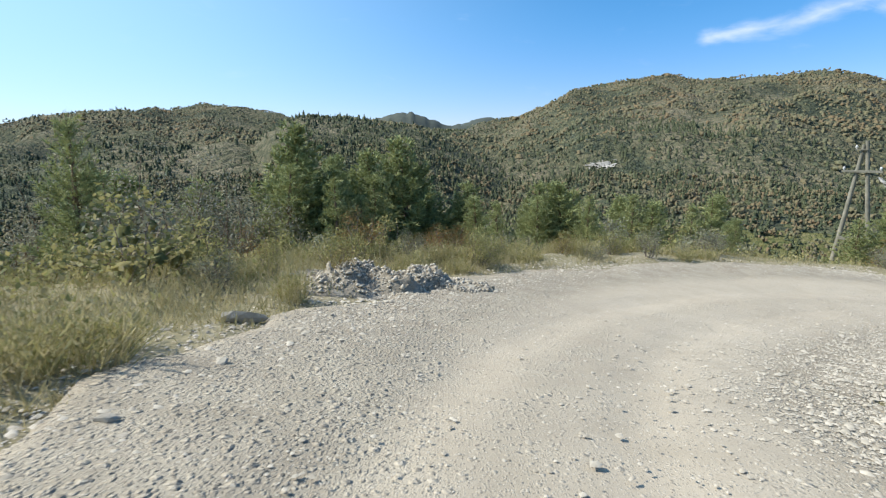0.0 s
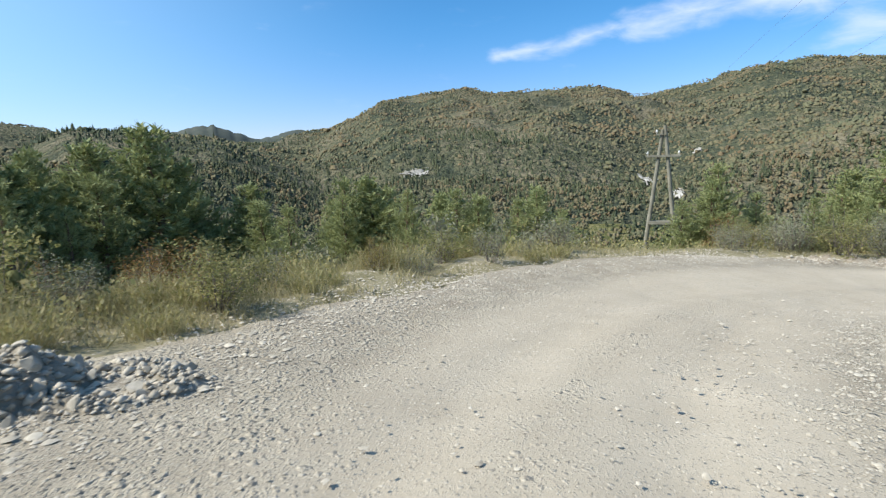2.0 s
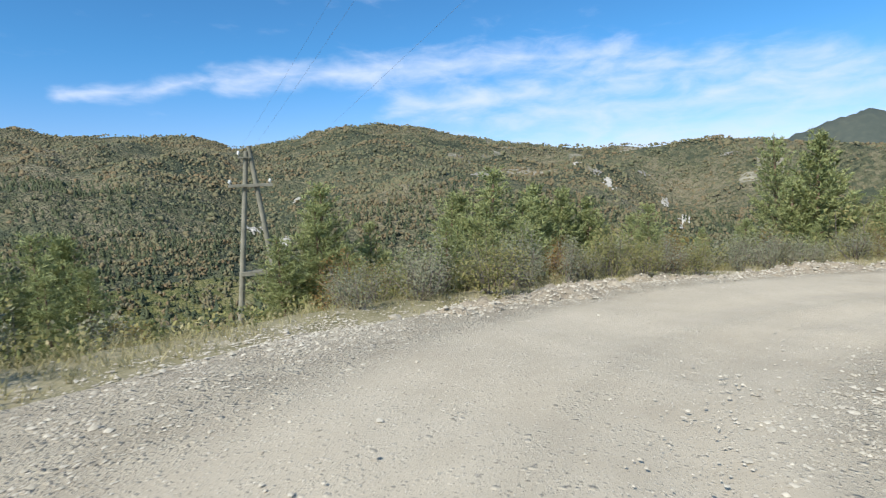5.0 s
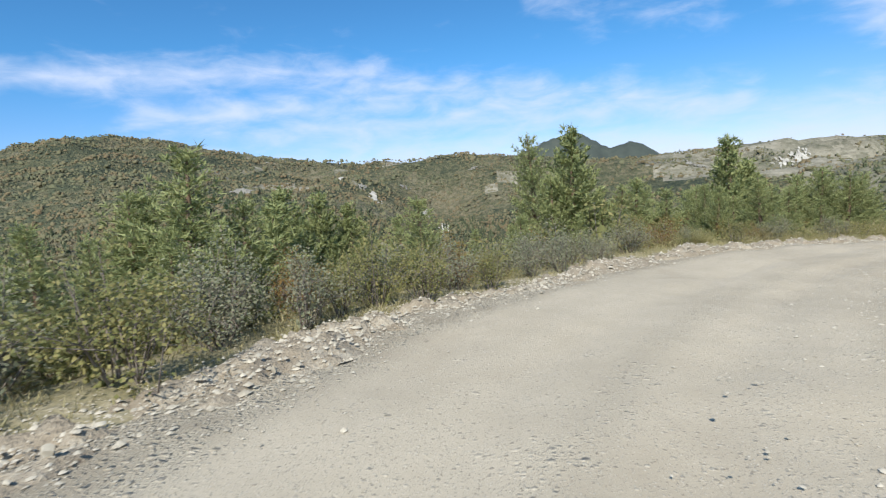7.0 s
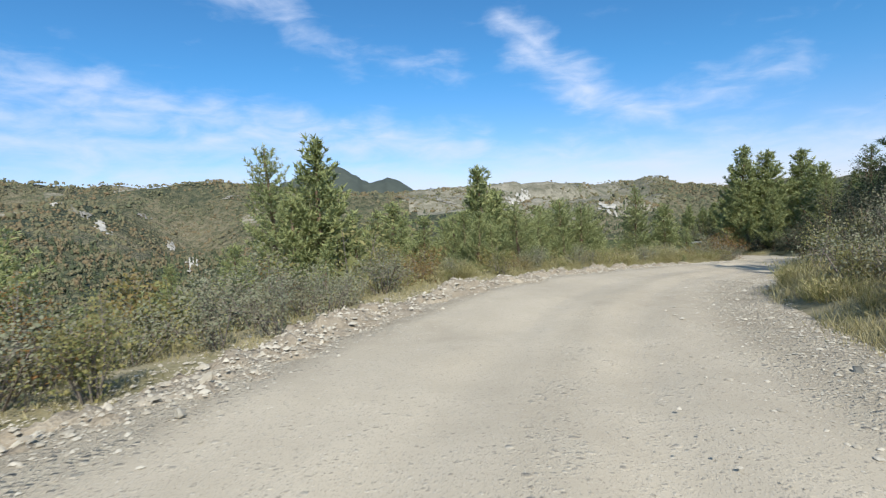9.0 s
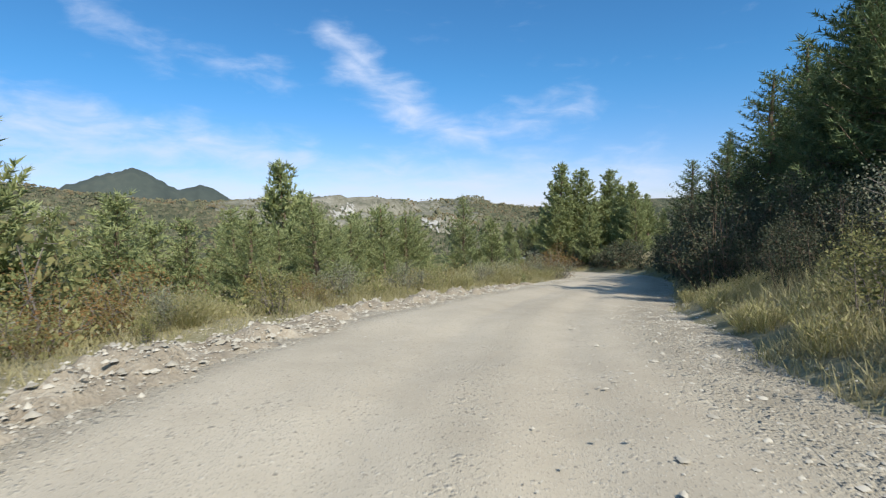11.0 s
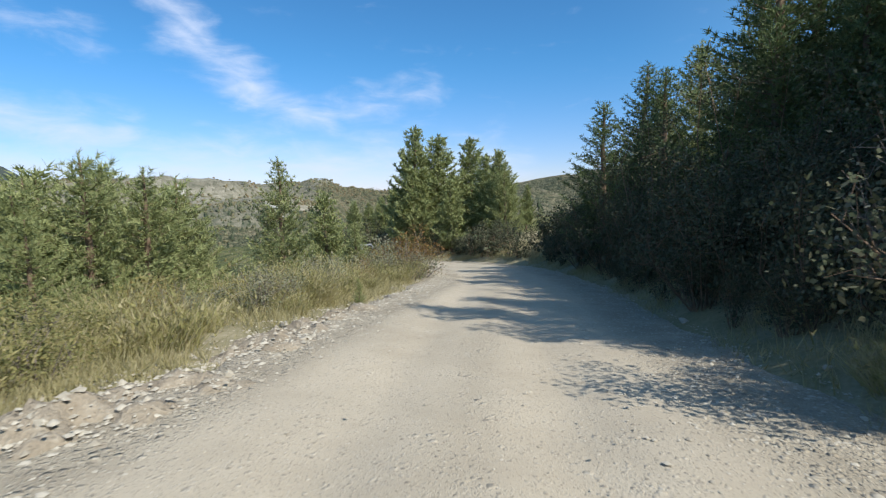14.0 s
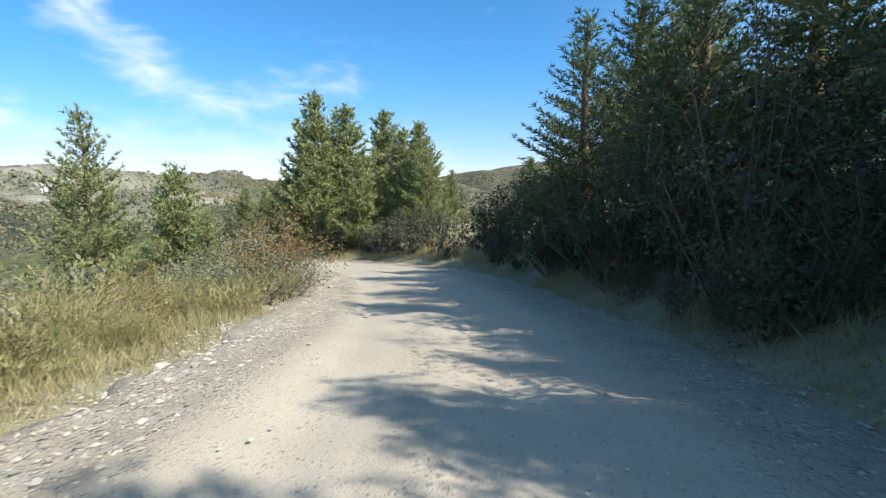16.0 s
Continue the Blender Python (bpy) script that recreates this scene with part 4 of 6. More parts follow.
def broom(seed, mat, h, count, name="broom_tuft", foot=0.30):
    """A tuft of thin upright stalks."""
    r = np.random.default_rng(seed)
    root = tagged(new(name), "", "grass")
    a, q = r.uniform(0, 6.28, count), r.uniform(0, 1, count)**0.5 * foot
    p = np.stack([np.cos(a) * q, np.sin(a) * q, np.full(count, -0.03)], 1)
    d = np.stack([np.cos(a) * q * 1.3, np.sin(a) * q * 1.3, np.ones(count)], 1) + r.normal(0, 0.12, (count, 3))
    d /= np.linalg.norm(d, axis=1)[:, None]
    v, f = blades(p, d, r.uniform(0.55, 1.0, count) * h, 0.013, 1, 0.25, r)
    top = v.reshape(-1, 3, 3)[:, 1] * r.uniform(0.55, 0.98, (count, 1))
    v2, f2 = blades(top, d, 0.12, 0.022, 2, 0.5, r)
    part("tuft", mesh_from("tuft", *joined([(v, f), (v2, f2)]), mat), root)
    return root


# leaf colours set far darker than other shrubs to paint in the bank's shade
M_THICKET_SHADE = shader("shaded_thicket_leaves", [(0.026, 0.036, 0.019), (0.044, 0.058, 0.03), (0.074, 0.084, 0.046), (0.105, 0.105, 0.065)], 1.3, 9, 0.8, 0, 0, per="island", leaf=0.08, spread=0.8)
M_BROOM = shader("yellow_green_broom", [(0.14, 0.15, 0.06), (0.25, 0.245, 0.095), (0.37, 0.34, 0.145), (0.46, 0.40, 0.235)], 1.2, 9, 0.8, 0, 0, per="island", leaf=0.35, spread=0.7)
kind("broom", "grass", "tuft of tall yellow-green broom and dry grass", [(0.9, lambda s=s: broom(s, M_BROOM, 0.9, 270)) for s in (91, 92, 93)])
kind("bank", "bush", "dense thicket bush with the bank's shade put into its leaf colour", [(2.2, lambda s=s: shrub(s, "bush", "", M_THICKET_SHADE, 2.3, 2.2, 2700, 0.062, 0.7)) for s in (97, 98, 99)])
kind("bank_far", "bush", "dense thicket bush with the bank's shade put into its leaf colour", [(2.2, lambda s=s: shrub(s, "bush", "", M_THICKET_SHADE, 2.3, 2.2, 850, 0.11, 0.1)) for s in (197, 198)])
kind("tall_bank", "bush", "tall bush leaning from the bank, its leaf colour darkened as shade", [(4.2, lambda s=s: shrub(s, "bush", "", M_THICKET_SHADE, 3.4, 4.2, 5200, 0.06, 1.4)) for s in (297, 298)])
kind("dead", "bush", "pale leafless bush of grey dead twigs", [(2.2, lambda s=s: shrub(s, "shrub", "", M_PALE, 2.0, 2.2, 240, 0.06, 2.4)) for s in (95,)])

# trees that stand out, by place: x, y, height
BEND = [(-5.7, 26.8, 6.8), (-6.9, 22.3, 5.4), (-3.6, 26.1, 5.6), (-1.3, 32.4, 6.9), (-11.6, 24.7, 5.9), (-14.4, 23.2, 6.4), (1.7, 28.3, 4.5), (4.5, 29.9, 4.4),
        (7.5, 30.3, 5), (10.5, 32.5, 4.9), (11.4, 28.9, 4), (14.3, 30.9, 4.4), (16.3, 29.8, 3.5), (19, 24.1, 3)]
VALLEY = [(6.8, 25.7, 3.6), (4.6, 27.1, 3.9), (10.3, 29.8, 4.5), (12.1, 31.3, 4.6), (15.6, 30.7, 4.8), (20, 23.3, 3.7), (22.4, 23.4, 3.3), (19.8, 18.9, 2.0), (21.3, 19.5, 2.1), (22.3, 18.7, 2.1),
          (22.5, 17.9, 2.0), (19.1, 37.6, 5.8), (20.7, 23.9, 4.6), (26.9, 22.1, 4.6), (26.2, 19.5, 3.5), (28.6, 15.4, 2.9), (30.9, 16.3, 3)]
OUTER = [(25.1, 20.4, 4.7), (26.2, 22.4, 4.6), (26.1, 20.8, 3.9), (40.5, 23.9, 7.9), (43.8, 23.7, 8), (45.4, 22, 6.9), (38.2, 24, 6.6), (43.5, 10.1, 6.2), (44.8, 5.7, 5.6), (24.1, 25.2, 3.2), (24.2, 24.1, 2.6),
         (48.5, 2.7, 5.3), (49.6, 0.1, 5.7), (51.5, -6.8, 5.8)]
YOUNG = [(46, 9, 5.9), (46.7, 6.6, 5.6), (48.6, 5.4, 6), (50.2, 3.1, 5.9), (52.5, 0.1, 6.2), (53.2, -7.5, 6.5), (54, -9.9, 7), (53.6, -12.2, 6.3), (55.5, -23.5, 3.4), (59.5, -7.3, 10), (51.3, -8.4, 6.3),
         (51.6, -10, 5.9), (53, -11.4, 5.5), (51.2, -6.5, 5.2), (48, -3.7, 4), (55.1, -13.7, 5.3), (59.1, -21.5, 8.6), (61.9, -27.2, 6.2)]
END = [(65.2, -41.4, 11.8), (64.1, -43.6, 10.7), (63.9, -39.7, 7.9), (62.3, -47.4, 10.2), (58.1, -43, 8.1), (56, -41.5, 8), (54.2, -39.4, 6.6), (58.8, -38.2, 6.3)]
SLOPE = [(41.2, -24.3, 6.7), (40.4, -26.2, 7.9), (39.1, -21.9, 5.1), (40.1, -28.8, 6.7), (34.6, -17.5, 7.8), (33.7, -19.4, 8.9), (32.8, -16.9, 5.7), (30.8, -17.7, 7.8), (30.8, -20, 10.7), (24, -10, 9),
         (22, -6.5, 8), (27.5, -15, 9), (30.5, -15.2, 7.2), (38.4, -22.2, 6.6), (38.5, -30.8, 8.6), (35.8, -26.5, 9.4), (32.8, -22.7, 9.3)]
for x, y, hh in ((-6.9, 24.3, 7.8), (-2.1, 29.6, 8.5), (6.1, 27.9, 4.8), (-4.1, 28.3, 7.5), (-6.3, 28.7, 7.3), (0.9, 30, 5.6), (6.6, 32.3, 5.8), (-5.5, 24.7, 5.7)):
    plant("pine", x, y, hh, "pines outside the bend", wide=1.35)
for rows, k, grp in ((BEND, "young", "pines outside the bend"), (VALLEY, "young", "pines outside the bend"), (OUTER, "young", "pines below the road"), (YOUNG, "young", "pines below the road"), (END, "pine", "pines at the road's end"), (SLOPE, "pine", "pines on the bank")):
    for x, y, hh in rows:
        plant("pine" if hh > 6.6 and k == "young" and rng.uniform() < 0.6 else k, x, y, hh, grp, wide=rng.uniform(1.0, 1.35))
for x, y, hh in ((48.5, 10.6, 10.6), (44.3, 8.9, 8.9), (58.5, -5.6, 11.7)):
    plant("flat" if hh > 9 and x < 50 else "pine", x, y, hh, "pines below the road")


def scatter(n, run0, run1, lat0, lat1, picks, hlo, hhi, grp, gap=0.0, side=1, seed=1, wide=(0.85, 1.3)):
    """Strew plants along a stretch of the road's line, between two distances from its edge."""
    r = np.random.default_rng(seed)
    done = 0
    placed = []
    tries = 0
    names, weights = [p[0] for p in picks], np.array([p[1] for p in picks], float)
    while done < n and tries < n * 12:
        tries += 1
        s = r.uniform(run0, run1)
        k = int(np.searchsorted(RUN, s)) % len(LINE)
        d = lat0 + (lat1 - lat0) * r.uniform()
        off = (LINE[k, 4] + d) if side > 0 else -(LINE[k, 5] + d)
        x, y = LINE[k, 0] + LEFT[k, 0] * off, LINE[k, 1] + LEFT[k, 1] * off
        f = frame_of(x, y)
        real = (f[0][0] - f[2][0]) if side > 0 else (-f[0][0] - f[3][0])
        # the view down to the pole stays open
        u = ((x - 5.5) * 19.5 + (y - 10.6) * 21.7) / (19.5**2 + 21.7**2)
        if 0.25 < u < 1.05 and abs((x - 5.5) * 21.7 - (y - 10.6) * 19.5) / 29.2 < 2.2 and lat1 > 4:
            continue
        if real < lat0 * 0.8 or any((x - a)**2 + (y - b)**2 < gap**2 for a, b in placed):
            continue
        placed.append((x, y))
        plant(r.choice(names, p=weights / weights.sum()), x, y, r.uniform(hlo, hhi), grp, wide=r.uniform(*wide))
        done += 1


# outside the bend: grass edge, then shrubs and young pines down the slope
scatter(46, R0 - 4, R65 + 4, 3.2, 9, [("olive", 4), ("grey", 3), ("yellow", 1.5), ("rust", 1)], 0.7, 1.6, "shrubs outside the bend", 1.0, 1, 101)
scatter(54, R0 - 10, R65 - 2, 9, 34, [("young", 6), ("pine", 1.5)], 2.6, 5.6, "pines outside the bend", 1.5, 1, 102)
scatter(34, R0 + 5, R65 + 2, 0.9, 4.2, [("olive", 3), ("grey", 1.5), ("yellow", 1.2), ("rust", 0.6)], 0.5, 1.15, "shrubs outside the bend", 0.8, 1, 131)
scatter(62, R0 - 2, R65 + 3, 0.5, 5, [("broom", 1)], 0.35, 0.8, "grass tufts outside the bend", 0.35, 1, 132, (0.9, 1.6))
for x, y, hh in ((-8.8, 19.8, 4.7), (-10.9, 18.7, 5.1), (-7.2, 20.9, 3.9), (-13.3, 17, 4.6), (-14, 20, 5.5), (-10.2, 21.5, 5.4)):
    plant("big", x, y, hh, "shrubs outside the bend")
for x, y, hh in ((-9.7, 17.8, 2.2), (-11.8, 16.8, 2.5), (-7.1, 19.2, 2.1)):
    plant("rust" if x > -9 else "yellow", x, y, hh, "shrubs outside the bend")
for x, y, hh in ((-8.4, 18.2, 1.9), (-10.2, 16.9, 1.8), (-6.5, 19.1, 1.8), (-13.1, 15.3, 1.9)):
    plant("olive", x, y, hh, "shrubs outside the bend")
# grey thicket at the bend's outer edge
scatter(62, R65 + 1.5, R10 + 6, 0.5, 5.5, [("grey", 6), ("olive", 2), ("rust", 0.7), ("yellow", 0.4)], 0.8, 1.5, "grey thicket at the road edge", 0.8, 1, 104)
scatter(44, R65, R125, 5.5, 22, [("young", 4), ("olive", 2), ("yellow", 1)], 1.2, 2.5, "pines below the road", 1.5, 1, 105)
# below the straight
scatter(34, R10 + 5, R16 - 4, 1.2, 5, [("olive", 3), ("grey", 3), ("rust", 1.2), ("yellow", 0.8)], 0.6, 1.3, "shrubs below the road", 0.9, 1, 106)
scatter(30, R10 + 5, R16 - 6, 5, 16, [("young", 5), ("olive", 2), ("rust", 0.6), ("yellow", 1.0)], 1.6, 3.2, "pines below the road", 1.4, 1, 107)
scatter(34, R16 - 8, REND, 3, 16, [("olive", 3), ("yellow", 2), ("grey", 2), ("rust", 0.6)], 0.8, 1.5, "shrubs below the road", 1.2, 1, 114)
scatter(18, R16 - 4, REND, 1.2, 4.0, [("olive", 3), ("grey", 1.5), ("yellow", 2)], 0.4, 0.9, "shrubs below the road", 0.9, 1, 108)
scatter(40, R10, REND, 16, 60, [("young", 4), ("pine", 2)], 3.0, 6.0, "pines below the road", 2.0, 1, 109)
for kd, x, y, hh, w in (("rust", 48.7, -20.3, 2.1, 1.25), ("rust", 47.9, -19, 1.7, 1.2), ("grey", 47.1, -18.8, 1.3, 1.2), ("grey", 48.3, -17.9, 1.4, 1.1), ("olive", 46.4, -17.5, 0.9, 1.2), ("yellow", 49.7, -21.6, 1.5, 1.2)):
    plant(kd, x, y, hh, "shrubs below the road", "large orange and rust shrub at the road edge" if kd == "rust" else "", w)
for x, y, hh in ((42.7, -10.8, 0.6), (48, -14.6, 1.3), (44.4, -12.5, 0.6), (46.1, -13, 0.9), (50.8, -10.9, 2.3), (51.1, -13.9, 0.9)):
    plant("young", x, y, hh, "pines below the road", "small young pine among grass at the road edge")
for x, y, hh in ((40.6, 0.6, 3.4), (41.9, 2.6, 3.7), (39.8, 3.0, 3.0), (43.2, -1.2, 3.5), (44.9, -2.8, 3.7), (42.8, 0.9, 3.2), (46.3, -5.4, 3.2)):
    plant("young_near", x, y, hh, "pines below the road", wide=1.25)
plant("rust", 37.0, 6.2, 1.3, "shrubs below the road", wide=1.2)
scatter(74, R125 + 4, R16 + 22, 0.7, 9, [("broom", 1)], 0.45, 1.05, "broom tufts below the road", 0.35, 1, 120, (0.9, 1.6))
scatter(44, R16 + 9, REND + 8, 1.5, 9, [("olive", 3), ("yellow", 3), ("grey", 1)], 1.2, 2.0, "shrubs below the road", 1.1, 1, 124)
scatter(70, R16 - 2, REND + 6, 5, 30, [("olive", 3), ("yellow", 2.5), ("grey", 2), ("rust", 0.4)], 0.9, 1.9, "shrubs below the road", 1.2, 1, 123)
scatter(16, R16 - 2, R16 + 14, 1.4, 6, [("olive", 3), ("rust", 1), ("grey", 1.5), ("yellow", 1.5)], 0.6, 1.1, "shrubs below the road", 1.2, 1, 126)
scatter(24, R16 - 3, R16 + 22, 3.2, 13, [("yellow", 3), ("olive", 3), ("rust", 0.4)], 1.1, 1.9, "shrubs below the road", 1.2, 1, 133)
scatter(14, R16 - 4, R16 + 20, 1.5, 11, [("broom", 1)], 0.9, 1.5, "broom tufts below the road", 0.7, 1, 134, (1.0, 1.5))
scatter(34, R16 - 4, R16 + 18, 0.9, 6, [("broom", 1)], 0.45, 0.9, "broom tufts below the road", 0.4, 1, 125, (1.0, 1.6))
kind("gold", "bush", "sunlit yellow-green broom bush of fine upright twigs", [(1.4, lambda s=s: broom(s, M_BROOM, 1.4, 1300, "broom_bush", 0.55)) for s in (65, 66)])
scatter(56, R16 - 1, R16 + 18, 1.5, 9, [("gold", 5), ("olive", 2), ("yellow", 1), ("grey", 1)], 0.7, 1.5, "broom bushes below the road", 1.1, 1, 135)
scatter(12, R125, R16 - 2, 1.6, 6, [("gold", 1)], 0.6, 1.1, "broom bushes below the road", 1.4, 1, 136)
scatter(24, R125 - 2, R16 + 4, 1.0, 4.5, [("olive", 3), ("grey", 2), ("rust", 1.4), ("yellow", 1)], 0.45, 0.95, "shrubs below the road", 0.9, 1, 140)
# dry verge and bank above the road
scatter(74, R65 + 1, R16 - 4, 0.7, 2.4, [("broom", 1)], 0.25, 0.6, "grass tufts at the foot of the bank", 0.3, -1, 137, (0.9, 1.6))
scatter(26, R65 + 2, R125, 1.4, 3.6, [("olive", 3), ("rust", 1.5), ("yellow", 1), ("grey", 1)], 0.4, 0.8, "shrubs on the bank", 0.7, -1, 138)
scatter(46, R16 + 8, REND + 16, 2.5, 12, [("bank", 4), ("big", 1.2), ("yellow", 1)], 1.6, 3.0, "bushes on the bank", 1.3, -1, 121)
scatter(20, R16 + 12, REND + 24, 9, 46, [("pine", 1)], 4.5, 7.5, "pines on the bank", 2.4, -1, 122)
plant("dead", 32.6, -9.4, 2.5, "thicket on the bank")
for x, y, hh in ((35.4, -15, 4.4), (37.7, -17.8, 4.7), (33.9, -13, 3.8), (39.7, -20.3, 4.2)):
    plant("tall_bank", x, y, hh, "thicket on the bank")
for x, y, hh in ((29, -9.8, 9.1), (30.3, -11.9, 8.2), (30.4, -12.4, 7.5)):
    plant("pine", x, y, hh, "pines on the bank", wide=1.2)
scatter(22, R65, R10 + 3, 1.6, 7, [("olive", 3), ("grey", 3), ("yellow", 1)], 0.5, 1.2, "shrubs on the bank", 1.0, -1, 110)
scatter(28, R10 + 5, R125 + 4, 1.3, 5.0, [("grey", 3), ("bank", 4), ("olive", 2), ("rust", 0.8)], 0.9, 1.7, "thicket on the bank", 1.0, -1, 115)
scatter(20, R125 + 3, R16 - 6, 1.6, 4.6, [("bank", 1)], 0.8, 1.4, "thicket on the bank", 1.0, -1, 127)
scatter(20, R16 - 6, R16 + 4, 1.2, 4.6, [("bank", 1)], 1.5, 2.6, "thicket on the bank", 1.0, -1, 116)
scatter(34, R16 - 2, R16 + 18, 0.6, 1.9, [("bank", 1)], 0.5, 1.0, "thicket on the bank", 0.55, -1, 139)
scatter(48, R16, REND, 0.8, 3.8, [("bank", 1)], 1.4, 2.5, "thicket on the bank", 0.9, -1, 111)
scatter(12, R16 - 2, R16 + 6, 4.5, 10, [("pine", 1)], 5.0, 7.5, "pines on the bank", 1.8, -1, 112)
scatter(14, R16 - 5, R16 + 14, 9, 24, [("pine", 1)], 6.0, 9.0, "pines on the bank", 2.4, -1, 113)


# ---- dry grass ----
def grass():
    r = np.random.default_rng(5)
    n = 150000
    s = r.uniform(R0 - 6, REND, n)
    k = np.clip(np.searchsorted(RUN, s), 0, len(LINE) - 1)
    right = r.uniform(0, 1, n) < 0.42
    d = r.exponential(np.where(right, 1.5, 2.2)) + r.uniform(-0.3, 0.5, n)
    off = np.where(right, -(LINE[k, 5] + 0.1 + d), LINE[k, 4] + 0.25 + d)
    x, y = LINE[k, 0] + LEFT[k, 0] * off, LINE[k, 1] + LEFT[k, 1] * off
    jit = r.uniform(-0.25, 0.25, n)
    x, y = x + TAN[k, 0] * jit, y + TAN[k, 1] * jit
    keep = fbm(x / 1.6, y / 1.6, 2, 71) + 0.35 * np.minimum(d, 2) > r.uniform(-0.3, 0.8, n)
    f = frame_of(x, y)
    bare = (~right) & (s > R4 + 2) & (s < R125 + 4)
    keep &= ~bare | (r.uniform(0, 1, n) < 0.45)
    keep &= np.maximum(f[0] - f[2], -f[0] - f[3]) > -0.1
    x, y, d, low = x[keep], y[keep], d[keep], np.where(bare[keep], 0.55, 0.85)
    n = len(x)
    p = np.stack([x, y, height(x, y) - 0.03], 1)
    up = np.stack([r.normal(0, 0.25, n), r.normal(0, 0.25, n), np.ones(n)], 1)
    up /= np.linalg.norm(up, axis=1)[:, None]
    v, f = blades(p, up, low * r.uniform(0.16, 0.5, n) * (0.6 + 0.4 * np.clip(d, 0, 2)), 0.015, 3, 0.45, r)
    tagged(new("dry_grass", mesh_from("dry_grass", v, f, M_STRAW)), "dry yellow-green grass along the road edges", "grass", kind="stuff")


grass()


# ---- low scrub under the trees ----
def scrub(name, label, mat, n, seed, side):
    r = np.random.default_rng(seed)
    s = r.uniform(R0 - 8, REND + 14, n)
    k = np.clip(np.searchsorted(RUN, s), 0, len(LINE) - 1)
    d = 1.6 + r.exponential(11, n) if side > 0 else 1.6 + r.exponential(5, n)
    off = LINE[k, 4] + d if side > 0 else -(LINE[k, 5] + d)
    x, y = LINE[k, 0] + LEFT[k, 0] * off, LINE[k, 1] + LEFT[k, 1] * off
    f = frame_of(x, y)
    real = f[0] - f[2] if side > 0 else -f[0] - f[3]
    keep = (real > 1.3) & (np.hypot(x + 1.0, y - 9.9) > 2.4) & (fbm(x / 5, y / 5, 2, seed) > r.uniform(-0.9, 0.3, n))
    x, y, d = x[keep], y[keep], d[keep]
    m = len(x)
    size = r.uniform(0.5, 1.2, m) * np.clip(0.45 + d / 9, 0.45, 1.5)
    c = 13
    p = np.repeat(np.stack([x, y, height(x, y)], 1), c, 0)
    sz = np.repeat(size, c)[:, None]
    p = p + r.normal(0, 1, (m * c, 3)) * sz * (0.30, 0.30, 0.0)
    p[:, 2] += r.uniform(0.0, 0.62, m * c) * sz[:, 0]
    dd = r.normal(0, 0.7, (m * c, 3)) + (0, 0, 0.7)
    dd /= np.linalg.norm(dd, axis=1)[:, None]
    v, f = blades(p, dd, 0.06 + 0.06 * sz[:, 0], 0.035 + 0.035 * sz[:, 0], 1, 0.5, r, True)
    tagged(new(name, mesh_from(name, v, f, mat)), label, "scrub", kind="stuff")


scrub("olive_scrub", "low olive green scrub covering the slope below the road", M_OLIVE, 4200, 201, 1)
scrub("broom_scrub", "low yellow-green broom and dry grass on the slope", M_BROOM, 4200, 202, 1)
# undergrowth shares the thicket's leaf colour, with the shade painted in
scrub("bank_scrub", "low undergrowth on the bank above the road, coloured dark as in shade", M_THICKET_SHADE, 1700, 203, -1)


# ---- stones ----
def stones(name, label, x, y, z, size, r, squash=0.6):
    """Many small angular stones as one mesh."""
    n = len(x)
    base = np.array([(0, 0, 1), (0.9, 0, 0.1), (0.28, 0.86, -0.1), (-0.73, 0.53, 0.15), (-0.73, -0.53, -0.1), (0.28, -0.86, 0.1), (0, 0, -0.8)])
    f = np.array([(0, 1, 2), (0, 2, 3), (0, 3, 4), (0, 4, 5), (0, 5, 1), (6, 2, 1), (6, 3, 2), (6, 4, 3), (6, 5, 4), (6, 1, 5)])[:10 if n < 4000 else 5]
    v = base[None] * r.uniform(0.65, 1.3, (n, 7, 1)) * size[:, None, None] * np.stack([r.uniform(0.7, 1.3, n), r.uniform(0.7, 1.2, n), squash * r.uniform(0.6, 1.2, n)], 1)[:, None, :]
    a = r.uniform(0, 6.28, n)
    c, s = np.cos(a)[:, None], np.sin(a)[:, None]
    v = np.stack([v[..., 0] * c - v[..., 1] * s, v[..., 0] * s + v[..., 1] * c, v[..., 2]], -1) + np.stack([x, y, z], 1)[:, None, :]
    me = mesh_from(name, v.reshape(-1, 3), (f[None] + (np.arange(n) * 7)[:, None, None]).reshape(-1, 3), M_STONE)
    return tagged(new(name, me), label, "gravel", kind="stuff")


def road_z(x, y):
    f = frame_of(x, y)
    return f[1] + 0.022 * fbm(x / 0.8, y / 0.8, 3, 41) + 0.04 * fbm(x / 4, y / 4, 2, 43)


